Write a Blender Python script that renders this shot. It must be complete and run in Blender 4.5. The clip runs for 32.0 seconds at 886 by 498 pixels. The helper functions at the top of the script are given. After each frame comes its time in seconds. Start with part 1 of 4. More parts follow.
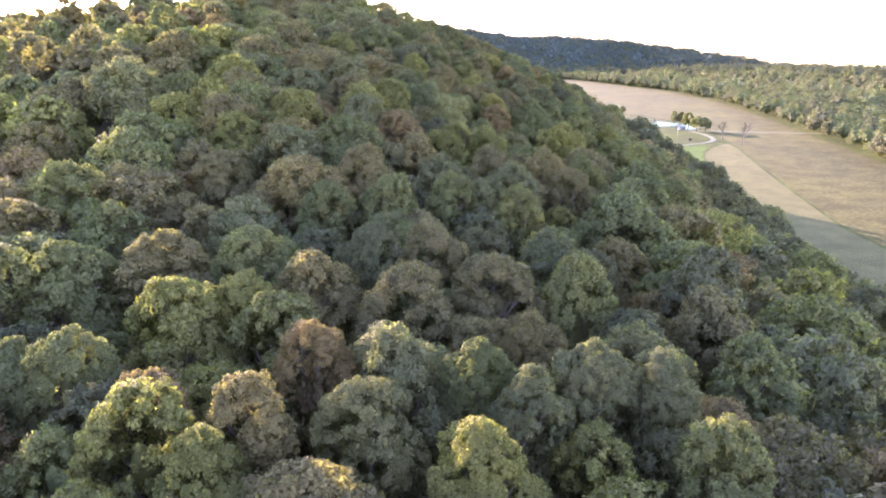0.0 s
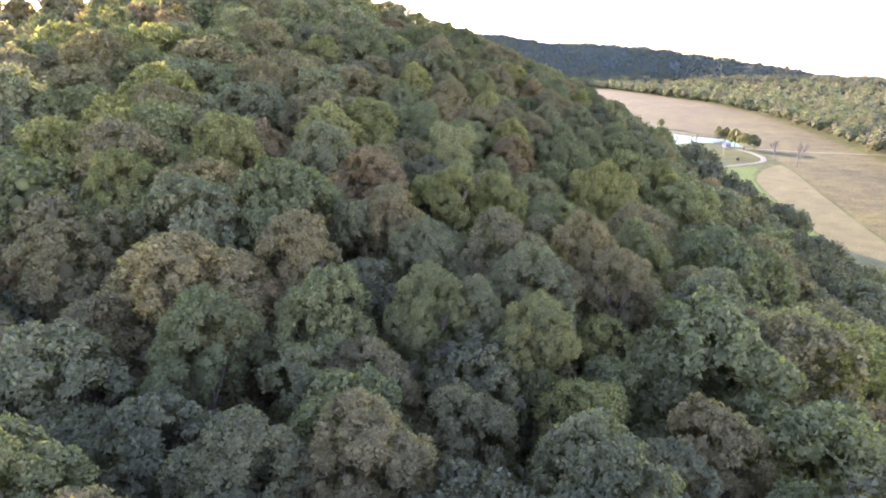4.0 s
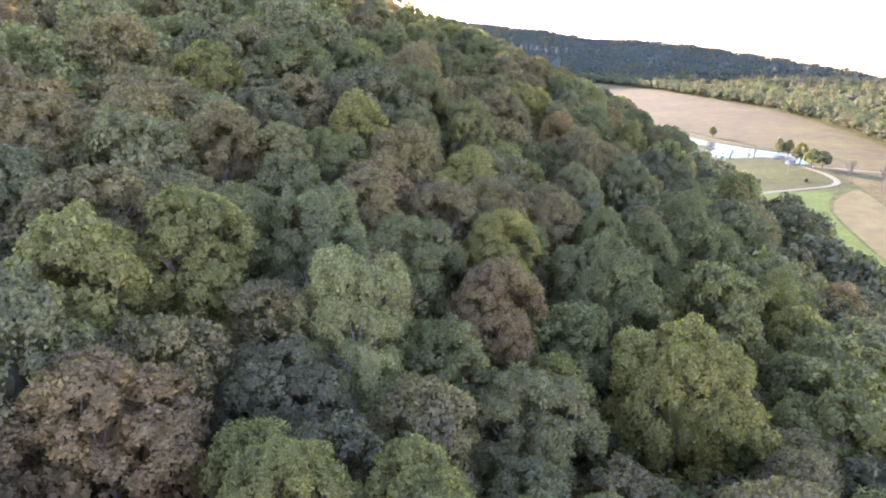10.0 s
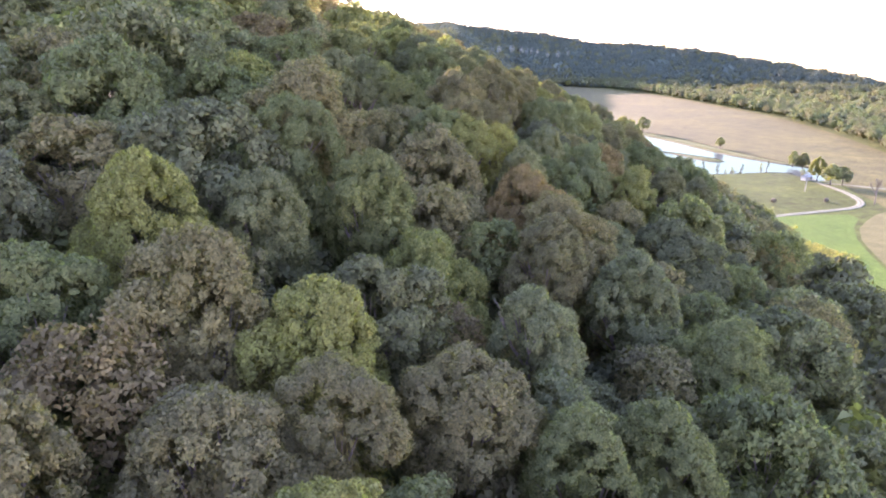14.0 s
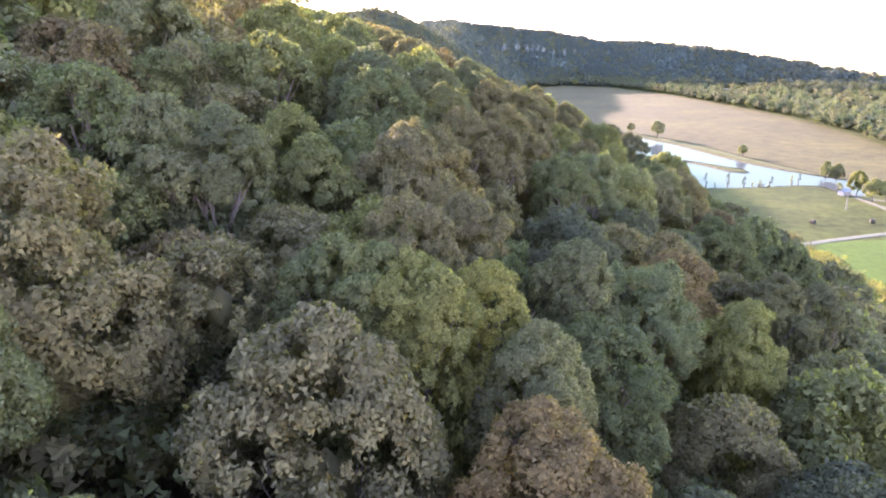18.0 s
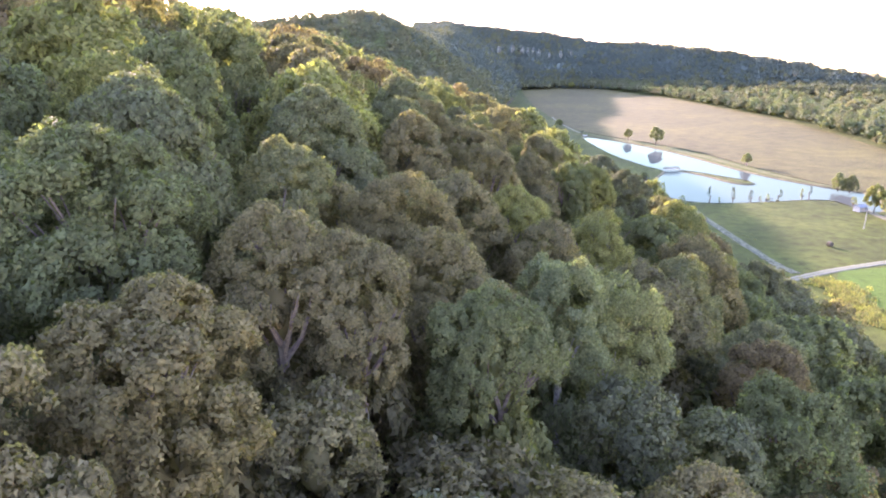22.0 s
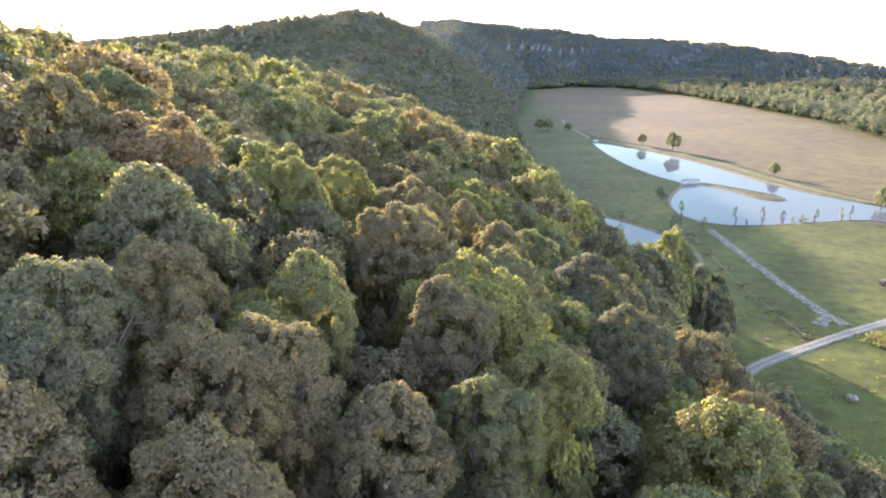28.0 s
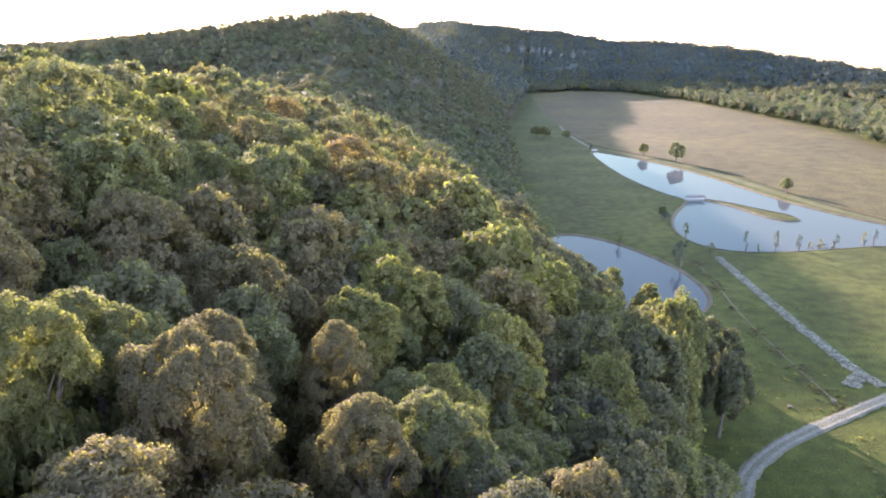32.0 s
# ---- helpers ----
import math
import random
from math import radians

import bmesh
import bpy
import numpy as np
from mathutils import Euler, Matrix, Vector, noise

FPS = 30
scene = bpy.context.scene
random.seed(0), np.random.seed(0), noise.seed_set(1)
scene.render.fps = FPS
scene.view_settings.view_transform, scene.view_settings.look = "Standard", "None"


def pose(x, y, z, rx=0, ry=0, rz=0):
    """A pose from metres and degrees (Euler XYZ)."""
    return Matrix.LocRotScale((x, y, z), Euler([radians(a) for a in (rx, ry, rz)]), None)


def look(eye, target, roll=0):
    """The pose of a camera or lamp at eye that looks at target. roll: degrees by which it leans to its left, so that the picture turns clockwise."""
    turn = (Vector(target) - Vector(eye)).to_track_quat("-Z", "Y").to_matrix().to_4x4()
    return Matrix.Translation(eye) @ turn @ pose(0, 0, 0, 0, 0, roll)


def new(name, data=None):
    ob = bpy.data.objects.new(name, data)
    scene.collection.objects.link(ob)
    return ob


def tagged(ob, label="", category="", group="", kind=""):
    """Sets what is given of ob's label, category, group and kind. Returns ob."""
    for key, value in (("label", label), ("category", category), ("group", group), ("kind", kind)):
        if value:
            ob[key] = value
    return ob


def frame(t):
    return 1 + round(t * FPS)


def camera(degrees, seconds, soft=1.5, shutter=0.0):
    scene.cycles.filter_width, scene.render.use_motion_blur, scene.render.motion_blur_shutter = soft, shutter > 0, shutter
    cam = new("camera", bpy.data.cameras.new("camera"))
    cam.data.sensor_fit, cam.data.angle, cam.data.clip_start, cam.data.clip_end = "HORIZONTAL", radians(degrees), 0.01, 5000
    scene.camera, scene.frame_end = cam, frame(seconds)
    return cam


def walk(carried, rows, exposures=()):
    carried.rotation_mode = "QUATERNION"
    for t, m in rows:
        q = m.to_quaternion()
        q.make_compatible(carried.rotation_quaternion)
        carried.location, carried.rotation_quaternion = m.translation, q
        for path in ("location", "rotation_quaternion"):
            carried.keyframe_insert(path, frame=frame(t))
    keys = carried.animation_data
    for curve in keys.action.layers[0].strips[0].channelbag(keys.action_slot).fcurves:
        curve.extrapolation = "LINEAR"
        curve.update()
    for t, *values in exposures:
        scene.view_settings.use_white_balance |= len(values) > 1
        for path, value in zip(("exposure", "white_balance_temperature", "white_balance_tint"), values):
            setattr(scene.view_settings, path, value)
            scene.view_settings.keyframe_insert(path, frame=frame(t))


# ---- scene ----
cam = camera(67.0, 32.0, soft=1.95)
PATH = [
    (0, 0.50, 0.90, 55.30, -0.200, -16.600, -2.000),
    (1, 1.70, 8.50, 55.20, 0.400, -16.300, -1.700),
    (2, 2.72, 16.50, 55.30, 0.700, -16.250, -1.450),
    (3, 3.78, 24.00, 55.50, 1.350, -16.120, -1.250),
    (6, 6.04, 45.60, 56.55, 3.700, -16.120, -0.950),
    (7, 7.00, 52.94, 57.13, 4.008, -16.331, -0.818),
    (8, 8.02, 60.09, 57.45, 4.487, -16.347, -0.652),
    (9, 9.01, 67.16, 57.84, 4.890, -16.448, -0.430),
    (10, 10.16, 74.38, 58.32, 5.271, -16.614, -0.260),
    (11, 11.44, 81.67, 58.72, 5.572, -16.565, -0.310),
    (12, 12.44, 88.67, 58.87, 5.748, -16.497, -0.231),
    (13, 13.56, 95.82, 59.27, 5.650, -16.397, -0.201),
    (14, 15.05, 103.83, 59.51, 5.412, -16.436, 0.013),
    (16.5, 14.01, 125.25, 61.21, 5.251, -16.280, -0.266),
    (17, 14.26, 129.15, 61.34, 5.366, -16.464, -0.084),
    (18, 15.26, 136.24, 61.56, 5.910, -16.643, -0.196),
    (19, 16.36, 143.12, 61.80, 5.857, -16.700, 0.100),
    (20, 17.35, 149.79, 62.00, 5.667, -16.621, 0.524),
    (21, 18.41, 156.32, 62.16, 5.478, -16.473, 0.295),
    (22, 19.53, 162.32, 62.49, 5.735, -16.512, -0.336),
    (23, 20.66, 167.47, 62.95, 6.272, -16.675, -0.902),
    (24, 22.21, 172.38, 62.73, 6.842, -16.713, -0.631),
    (25, 23.47, 178.00, 62.82, 7.206, -16.643, -0.484),
    (28, 25.84, 198.01, 65.07, 7.052, -16.706, -1.146),
    (29, 27.20, 204.40, 65.34, 7.304, -16.620, -1.118),
    (30, 28.69, 210.95, 65.45, 7.500, -16.529, -0.962),
    (31, 29.90, 217.99, 65.67, 7.509, -16.506, -0.896),
    (32, 30.86, 225.42, 66.02, 7.212, -16.589, -0.890),
]
walk(cam, [(t, pose(x, y, z, 90 + tilt, 0, turn) @ pose(0, 0, 0, 0, 0, lean)) for t, x, y, z, turn, tilt, lean in PATH],
     exposures=[(0, 3.75, 6300, 49), (24, 3.8, 6300, 47), (32, 3.3, 6300, 43)])

# ---- daylight: low sun ahead, clear pale sky ----
SUN_TURN, SUN_HEIGHT = -30.0, 12.8
world = bpy.data.worlds.new("daylight")
scene.world = world
world.use_nodes = True
wt = world.node_tree
sky = wt.nodes.new("ShaderNodeTexSky")
sky.sky_type, sky.sun_disc = "NISHITA", False
sky.sun_elevation, sky.sun_rotation = radians(SUN_HEIGHT), radians(SUN_TURN)
sky.air_density, sky.dust_density, sky.ozone_density = 1.0, 0.3, 1.0
wt.links.new(sky.outputs[0], wt.nodes["Background"].inputs[0])
wt.nodes["Background"].inputs[1].default_value = 0.15
sun = new("sun", bpy.data.lights.new("sun", "SUN"))
sun.data.energy, sun.data.angle, sun.data.color = 3.1, radians(0.6), (1.0, 0.86, 0.66)
a, e = radians(SUN_TURN), radians(SUN_HEIGHT)
sun.matrix_world = look((0, 0, 0), (-math.sin(a) * math.cos(e), -math.cos(a) * math.cos(e), -math.sin(e)))


# ---- materials ----
def graph(name):
    mat = bpy.data.materials.new(name)
    mat.use_nodes = True
    nt = mat.node_tree
    return mat, nt, nt.nodes["Principled BSDF"]


def node(nt, kind, links=(), **values):
    nd = nt.nodes.new(kind)
    for key, value in values.items():
        nd.inputs[key.replace("_", " ")].default_value = value
    for socket, source in links:
        nt.links.new(source, nd.inputs[socket])
    return nd


def noise_at(nt, scale, detail=4.0, coords="Object"):
    tc = nt.nodes.new("ShaderNodeTexCoord")
    return node(nt, "ShaderNodeTexNoise", [("Vector", tc.outputs[coords])], Scale=scale, Detail=detail)


def ramp(nt, source, stops):
    nd = nt.nodes.new("ShaderNodeValToRGB")
    els = nd.color_ramp.elements
    while len(els) < len(stops):
        els.new(0.5)
    for el, (at, colour) in zip(els, stops):
        el.position, el.color = at, (*colour, 1)
    nt.links.new(source, nd.inputs[0])
    return nd


def blend(nt, how, factor, a, b):
    nd = nt.nodes.new("ShaderNodeMix")
    nd.data_type, nd.blend_type = "RGBA", how
    for socket, value in ((nd.inputs[0], factor), (nd.inputs[6], a), (nd.inputs[7], b)):
        if isinstance(value, (int, float)):
            socket.default_value = value
        elif isinstance(value, tuple):
            socket.default_value = (*value, 1)
        else:
            nt.links.new(value, socket)
    return nd.outputs[2]


def bump(nt, bsdf, source, strength, distance):
    nd = node(nt, "ShaderNodeBump", [("Height", source)], Strength=strength, Distance=distance)
    nt.links.new(nd.outputs[0], bsdf.inputs["Normal"])


def leaf_material(name, colour, glow=0.42, vary=0.4):
    """Foliage: every spray its own shade, some light let through."""
    mat, nt, bsdf = graph(name)
    geo, info = nt.nodes.new("ShaderNodeNewGeometry"), nt.nodes.new("ShaderNodeObjectInfo")
    dark, light = tuple(c * (1 - vary) for c in colour), tuple(min(1, c * (1 + 1.1 * vary)) for c in colour)
    spray = ramp(nt, geo.outputs["Random Per Island"], [(0.0, dark), (0.55, colour), (1.0, light)])
    tree = ramp(nt, info.outputs["Random"], [(0.0, (0.82, 0.85, 0.84)), (0.5, (1, 1, 1)), (1.0, (1.14, 1.08, 0.95))])
    patch = noise_at(nt, 0.35, 3.0)
    mottled = ramp(nt, patch.outputs[0], [(0.35, (0.8, 0.82, 0.85)), (0.65, (1.15, 1.12, 1.0))])
    base = blend(nt, "MULTIPLY", 1.0, blend(nt, "MULTIPLY", 1.0, spray.outputs[0], tree.outputs[0]), mottled.outputs[0])
    nt.links.new(base, bsdf.inputs["Base Color"])
    bsdf.inputs["Roughness"].default_value = 0.8
    bsdf.inputs["Specular IOR Level"].default_value = 0.12
    thin = node(nt, "ShaderNodeBsdfTranslucent", [("Color", blend(nt, "MULTIPLY", 1.0, base, (1.65, 1.85, 0.85)))])
    both = node(nt, "ShaderNodeMixShader", [(1, bsdf.outputs[0]), (2, thin.outputs[0])], Fac=glow)
    nt.links.new(both.outputs[0], nt.nodes["Material Output"].inputs[0])
    return mat


LEAVES = {
    "Y": leaf_material("leaf_yellow_green", (0.17, 0.164, 0.066), 0.5),
    "G": leaf_material("leaf_green", (0.125, 0.13, 0.064), 0.47),
    "S": leaf_material("leaf_grey_green", (0.132, 0.132, 0.075), 0.46),
    # Olive-brown takes in the lens flare's brown cast over the hillside.
    "O": leaf_material("leaf_flare_olive_brown", (0.146, 0.125, 0.07), 0.46),
    "D": leaf_material("leaf_dark_green", (0.096, 0.096, 0.056), 0.36),
    "A": leaf_material("leaf_autumn", (0.165, 0.122, 0.068), 0.46),
    "B": leaf_material("leaf_light_green", (0.155, 0.162, 0.091), 0.5),
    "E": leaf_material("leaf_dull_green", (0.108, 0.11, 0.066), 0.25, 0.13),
    # Aerial haze of the far ridge is put into this colour; saplings share it.
    "F": leaf_material("leaf_dusky_haze_green", (0.08, 0.1, 0.084), 0.08, 0.1),
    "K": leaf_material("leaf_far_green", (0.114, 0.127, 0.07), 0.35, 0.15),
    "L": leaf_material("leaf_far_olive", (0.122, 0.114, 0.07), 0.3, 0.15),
}
LEAF_WORDS = {"Y": "yellow-green", "G": "mid-green", "S": "grey-green", "O": "olive-brown", "D": "dark green", "A": "autumn orange-brown", "B": "light green", "F": "dusky green"}


def bark_material(name, colour):
    mat, nt, bsdf = graph(name)
    n = noise_at(nt, 6.0, 6.0)
    c = ramp(nt, n.outputs[0], [(0.3, tuple(v * 0.5 for v in colour)), (0.7, tuple(v * 1.3 for v in colour))])
    nt.links.new(c.outputs[0], bsdf.inputs["Base Color"])
    bsdf.inputs["Roughness"].default_value = 0.9
    bump(nt, bsdf, n.outputs[0], 0.6, 0.05)
    return mat


BARK, PALE_BARK = bark_material("bark", (0.13, 0.1, 0.075)), bark_material("pale_bark", (0.3, 0.27, 0.23))


def ground_material(name, stops, scale, fine=(0.7, 1.3), rows=0.0, patchy=0.17, clod=2.2):
    """Ground cover: broad patches, then tufts or clods; rows for what was drilled."""
    mat, nt, bsdf = graph(name)
    broad, mid, grain = noise_at(nt, scale, 5.0), noise_at(nt, scale * 9, 4.0), noise_at(nt, clod, 6.0)
    c = ramp(nt, broad.outputs[0], stops).outputs[0]
    m = ramp(nt, mid.outputs[0], [(0.3, (1 - patchy,) * 3), (0.7, (1 + patchy,) * 3)]).outputs[0]
    g = ramp(nt, grain.outputs[0], [(0.3, (fine[0],) * 3), (0.7, (fine[1],) * 3)]).outputs[0]
    c = blend(nt, "MULTIPLY", 1.0, blend(nt, "MULTIPLY", 1.0, c, m), g)
    if rows:
        tc = nt.nodes.new("ShaderNodeTexCoord")
        turn = node(nt, "ShaderNodeMapping", [("Vector", tc.outputs["Object"])], Rotation=(0, 0, radians(12)))
        wave = node(nt, "ShaderNodeTexWave", [("Vector", turn.outputs[0])], Scale=rows, Distortion=1.5, Detail=3.0)
        r = ramp(nt, wave.outputs[0], [(0.0, (0.86,) * 3), (1.0, (1.1,) * 3)]).outputs[0]
        c = blend(nt, "MULTIPLY", 1.0, c, r)
    nt.links.new(c, bsdf.inputs["Base Color"])
    bsdf.inputs["Roughness"].default_value = 0.95
    bsdf.inputs["Specular IOR Level"].default_value = 0.1
    bump(nt, bsdf, grain.outputs[0], 0.8, 0.25)
    return mat


GRASS = ground_material("meadow_grass", [(0.3, (0.033, 0.0395, 0.007)), (0.5, (0.043, 0.053, 0.0085)), (0.72, (0.066, 0.073, 0.013))], 0.03, patchy=0.34)
LUSH = ground_material("young_crop", [(0.3, (0.045, 0.078, 0.01)), (0.7, (0.066, 0.1, 0.014))], 0.05, rows=0.6)
DRY = ground_material("dry_crop", [(0.3, (0.05, 0.045, 0.013)), (0.5, (0.06, 0.053, 0.015)), (0.7, (0.079, 0.07, 0.017))], 0.012, (0.62, 1.38), rows=0.25, patchy=0.25, clod=0.75)
STUBBLE = ground_material("pale_stubble", [(0.3, (0.076, 0.07, 0.025)), (0.7, (0.096, 0.088, 0.032))], 0.015, rows=0.3)
FAR_DRY = ground_material("far_dry_grass", [(0.3, (0.17, 0.145, 0.075)), (0.7, (0.23, 0.195, 0.11))], 0.01)
LITTER = ground_material("leaf_litter", [(0.3, (0.03, 0.026, 0.016)), (0.7, (0.07, 0.055, 0.03))], 0.1)
GRAVEL = ground_material("gravel", [(0.3, (0.1, 0.1, 0.06)), (0.7, (0.125, 0.124, 0.076))], 0.2, (0.88, 1.1))
PALE_GRAVEL = ground_material("wheel_worn_gravel", [(0.3, (0.135, 0.134, 0.095)), (0.7, (0.165, 0.163, 0.118))], 0.2, (0.9, 1.1))
RIPRAP = ground_material("pale_rock", [(0.3, (0.09, 0.092, 0.058)), (0.7, (0.18, 0.182, 0.12))], 0.6, (0.7, 1.25))
CLIFF = ground_material("cliff_rock", [(0.42, (0.06, 0.068, 0.058)), (0.66, (0.17, 0.185, 0.16))], 0.25)
VERGE = ground_material("rough_verge_grass", [(0.3, (0.06, 0.066, 0.02)), (0.7, (0.095, 0.09, 0.034))], 0.1)
DARK_SOIL = ground_material("dark_ditch_soil", [(0.3, (0.035, 0.03, 0.018)), (0.7, (0.06, 0.052, 0.03))], 0.3)
MUD = ground_material("bank_soil", [(0.3, (0.075, 0.065, 0.035)), (0.7, (0.13, 0.112, 0.062))], 0.2)

WATER, nt, bsdf = graph("pond_water")
bsdf.inputs["Base Color"].default_value = (0.06, 0.066, 0.058, 1)
bsdf.inputs["Roughness"].default_value = 0.03
bsdf.inputs["Specular IOR Level"].default_value = 0.0
mirror = node(nt, "ShaderNodeBsdfGlossy", Color=(0.77, 1.0, 0.82, 1), Roughness=0.03)
glance = nt.nodes.new("ShaderNodeFresnel")
glance.inputs["IOR"].default_value = 1.33
share = node(nt, "ShaderNodeMath", [(0, glance.outputs[0])])
share.operation = "MULTIPLY"
share.inputs[1].default_value = 0.19
sheet = node(nt, "ShaderNodeMixShader", [(0, share.outputs[0]), (1, bsdf.outputs[0]), (2, mirror.outputs[0])])
nt.links.new(sheet.outputs[0], nt.nodes["Material Output"].inputs[0])
ripple = noise_at(nt, 0.8, 3.0)
bump(nt, mirror, ripple.outputs[0], 0.03, 0.05)


def plain(name, colour, rough=0.7, metal=0.0):
    mat, nt, bsdf = graph(name)
    n = noise_at(nt, 4.0, 5.0)
    c = ramp(nt, n.outputs[0], [(0.3, tuple(v * 0.8 for v in colour)), (0.7, tuple(min(1, v * 1.12) for v in colour))])
    nt.links.new(c.outputs[0], bsdf.inputs["Base Color"])
    bsdf.inputs["Roughness"].default_value, bsdf.inputs["Metallic"].default_value = rough, metal
    return mat


DARK_WOOD = plain("dark_timber", (0.07, 0.055, 0.045))
WOOD, WHITE, ROOF = plain("weathered_wood", (0.36, 0.3, 0.24)), plain("white_paint", (0.32, 0.32, 0.3)), plain("roof_metal", (0.2, 0.21, 0.22), 0.5, 0.3)
GLASS_DARK, HAY = plain("dark_window", (0.03, 0.035, 0.04), 0.1), plain("hay", (0.06, 0.048, 0.03), 0.95)


def made(name, verts, faces, mats, parent=None, index=None, smooth=False, normals=None):
    """One mesh object from arrays; faces: quads or triangles as an array."""
    me = bpy.data.meshes.new(name)
    verts, faces = np.asarray(verts, np.float32), np.asarray(faces, np.int32)
    k = faces.shape[1]
    me.vertices.add(len(verts))
    me.vertices.foreach_set("co", verts.ravel())
    me.loops.add(faces.size)
    me.loops.foreach_set("vertex_index", faces.ravel())
    me.polygons.add(len(faces))
    me.polygons.foreach_set("loop_start", np.arange(0, faces.size, k, dtype=np.int32))
    for mat in mats:
        me.materials.append(mat)
    if index is not None:
        me.polygons.foreach_set("material_index", np.asarray(index, np.int32))
    me.polygons.foreach_set("use_smooth", np.full(len(faces), smooth))
    me.update(calc_edges=True)
    if normals is not None:
        me.attributes.new("custom_normal", "FLOAT_VECTOR", "POINT").data.foreach_set("vector", np.asarray(normals, np.float32).ravel())
    ob = new(name, me)
    ob.parent = parent
    return ob


def part(name, bm, material, parent, label=""):
    me = bpy.data.meshes.new(name)
    bm.to_mesh(me)
    bm.free()
    me.materials.append(material)
    ob = new(name, me)
    ob.parent = parent
    return tagged(ob, label)


def empty(name, x, y, z, label, category, group="", turn=0.0):
    ob = new(name)
    ob.matrix_world = pose(x, y, z, 0, 0, turn)
    return tagged(ob, label, category, group)


# ---- lie of the land ----
EDGE_Y = [-240, 72, 108, 132, 192, 240, 256, 270, 294, 314.4, 326.4, 339.6, 360, 396, 468, 600, 768, 1080, 1560]
EDGE_X = [58.8, 61.2, 64.8, 69.6, 74.4, 67, 58, 49.5, 48.5, 53.5, 56.4, 54, 45.6, 36, 28.8, 20.4, 9.6, 24, 36]
CREST_Y = [-240, 0, 66, 114, 180, 228, 276, 312, 360, 420, 504, 600, 708, 792, 912, 1080, 1380, 1500, 1680, 2040]
CREST_Z = [33.6, 44.4, 50.4, 61.2, 74.4, 74.4, 68.4, 64.8, 61.2, 54, 48, 60, 96, 96, 84, 79.2, 105.6, 116.4, 110.4, 84]
FOOT_Y = [228, 276, 314.4, 348, 504, 624]
FOOT_Z = [20.4, 22.2, 21.6, 17.4, 16.8, 20.4]
SIDE_Y, SIDE_FALL, ROUND = [192, 246, 396, 516], [0.1, 0.1, 0.1, 0.09], [1.5, 1.8, 1.8, 1.25]
AXIS_Y = [-240, 360, 504, 708, 912, 1200, 1500, 2040]
AXIS_X = [-42, -42, -60, -102, -96, -72, -108, -144]


def canopy(x, y):
    """Height of the treetops over the wooded hills on the sunny side of the valley."""
    xe, xc, zc = np.interp(y, EDGE_Y, EDGE_X), np.interp(y, AXIS_Y, AXIS_X), np.interp(y, CREST_Y, CREST_Z)
    s = np.clip((x - xc) / (xe - xc), 0, 1.4)
    foot = np.interp(y, FOOT_Y, FOOT_Z)
    right = foot + (zc - foot) * (1 - s ** np.interp(y, SIDE_Y, ROUND))
    left = zc - np.interp(y, SIDE_Y, SIDE_FALL) * (xc - x)
    return np.where(x > xc, right, np.maximum(left, 26 + 0.2 * (zc - 26)))


# Taller and lower stands of trees: metres to add to the treetops, by x (columns) and y (rows).
LIFT_X, LIFT_Y = [-30, -8, 10, 26, 44], [40, 80, 120, 165, 210, 255, 305, 335]
LIFT = np.array([(-7.4, -4.9, -1.0, 0.2, -0.3), (-6.3, -3.0, -1.0, 1.3, -0.2), (-4.4, -2.5, -2.4, -0.7, -0.7), (-3.1, -2.3, -0.8, -0.6, -0.2),
                 (-2.1, -1.9, -1.0, -0.2, 1.0), (-1.2, -1.4, -1.3, 2.3, 4.8), (-0.3, 0.7, 3.1, 7.0, 8.0), (0.0, 0.0, 1.0, 1.0, 0.0)])


def treetop(x, y):
    """Height of the treetops at one place, stand by stand."""
    row = [float(np.interp(x, LIFT_X, r)) for r in LIFT]
    # A lower stand at the wood's corner.
    dip = 3.6 * math.exp(-((x - 40) / 9) ** 2 - ((y - 312) / 16) ** 2)
    return float(canopy(x, y)) + float(np.interp(y, LIFT_Y, row)) - dip


TREE_TALL = 20.0

POND = [(72, 674.4), (81.6, 590.4), (96, 542.4), (102.6, 532.8), (102, 524.4), (91.2, 500.4), (86.4, 477.6), (90, 458.4), (100.8, 449.4), (118.8, 451.2), (135.6, 456), (151.2, 460.8), (159.6, 458.4), (160.8, 446.4), (164.4, 439.2), (166.8, 436.8), (176.4, 451.2), (180, 475.2), (176.4, 483.6), (165.6, 490.8), (151.2, 513.6), (139.2, 543.6), (126, 592.8), (104.4, 639.6), (78, 678)]
ISLAND = [(109.2, 531), (120, 517.2), (126, 499.2), (133.2, 492), (139.2, 495), (138, 504), (129.6, 513.6), (121.2, 524.4), (112.8, 532.8)]
SMALL_POND = [(38.4, 464.4), (48, 469.2), (61.2, 459.6), (72, 442.8), (79.2, 427.2), (82.2, 409.2), (79.2, 396), (69.6, 386.4), (54, 396), (40.8, 426), (33.6, 450)]


def softened(poly, rounds=2):
    """Corner cutting, for a natural outline."""
    p = np.array(poly, float)
    for _ in range(rounds):
        q = np.roll(p, -1, 0)
        p = np.stack([0.75 * p + 0.25 * q, 0.25 * p + 0.75 * q], 1).reshape(-1, 2)
    return p


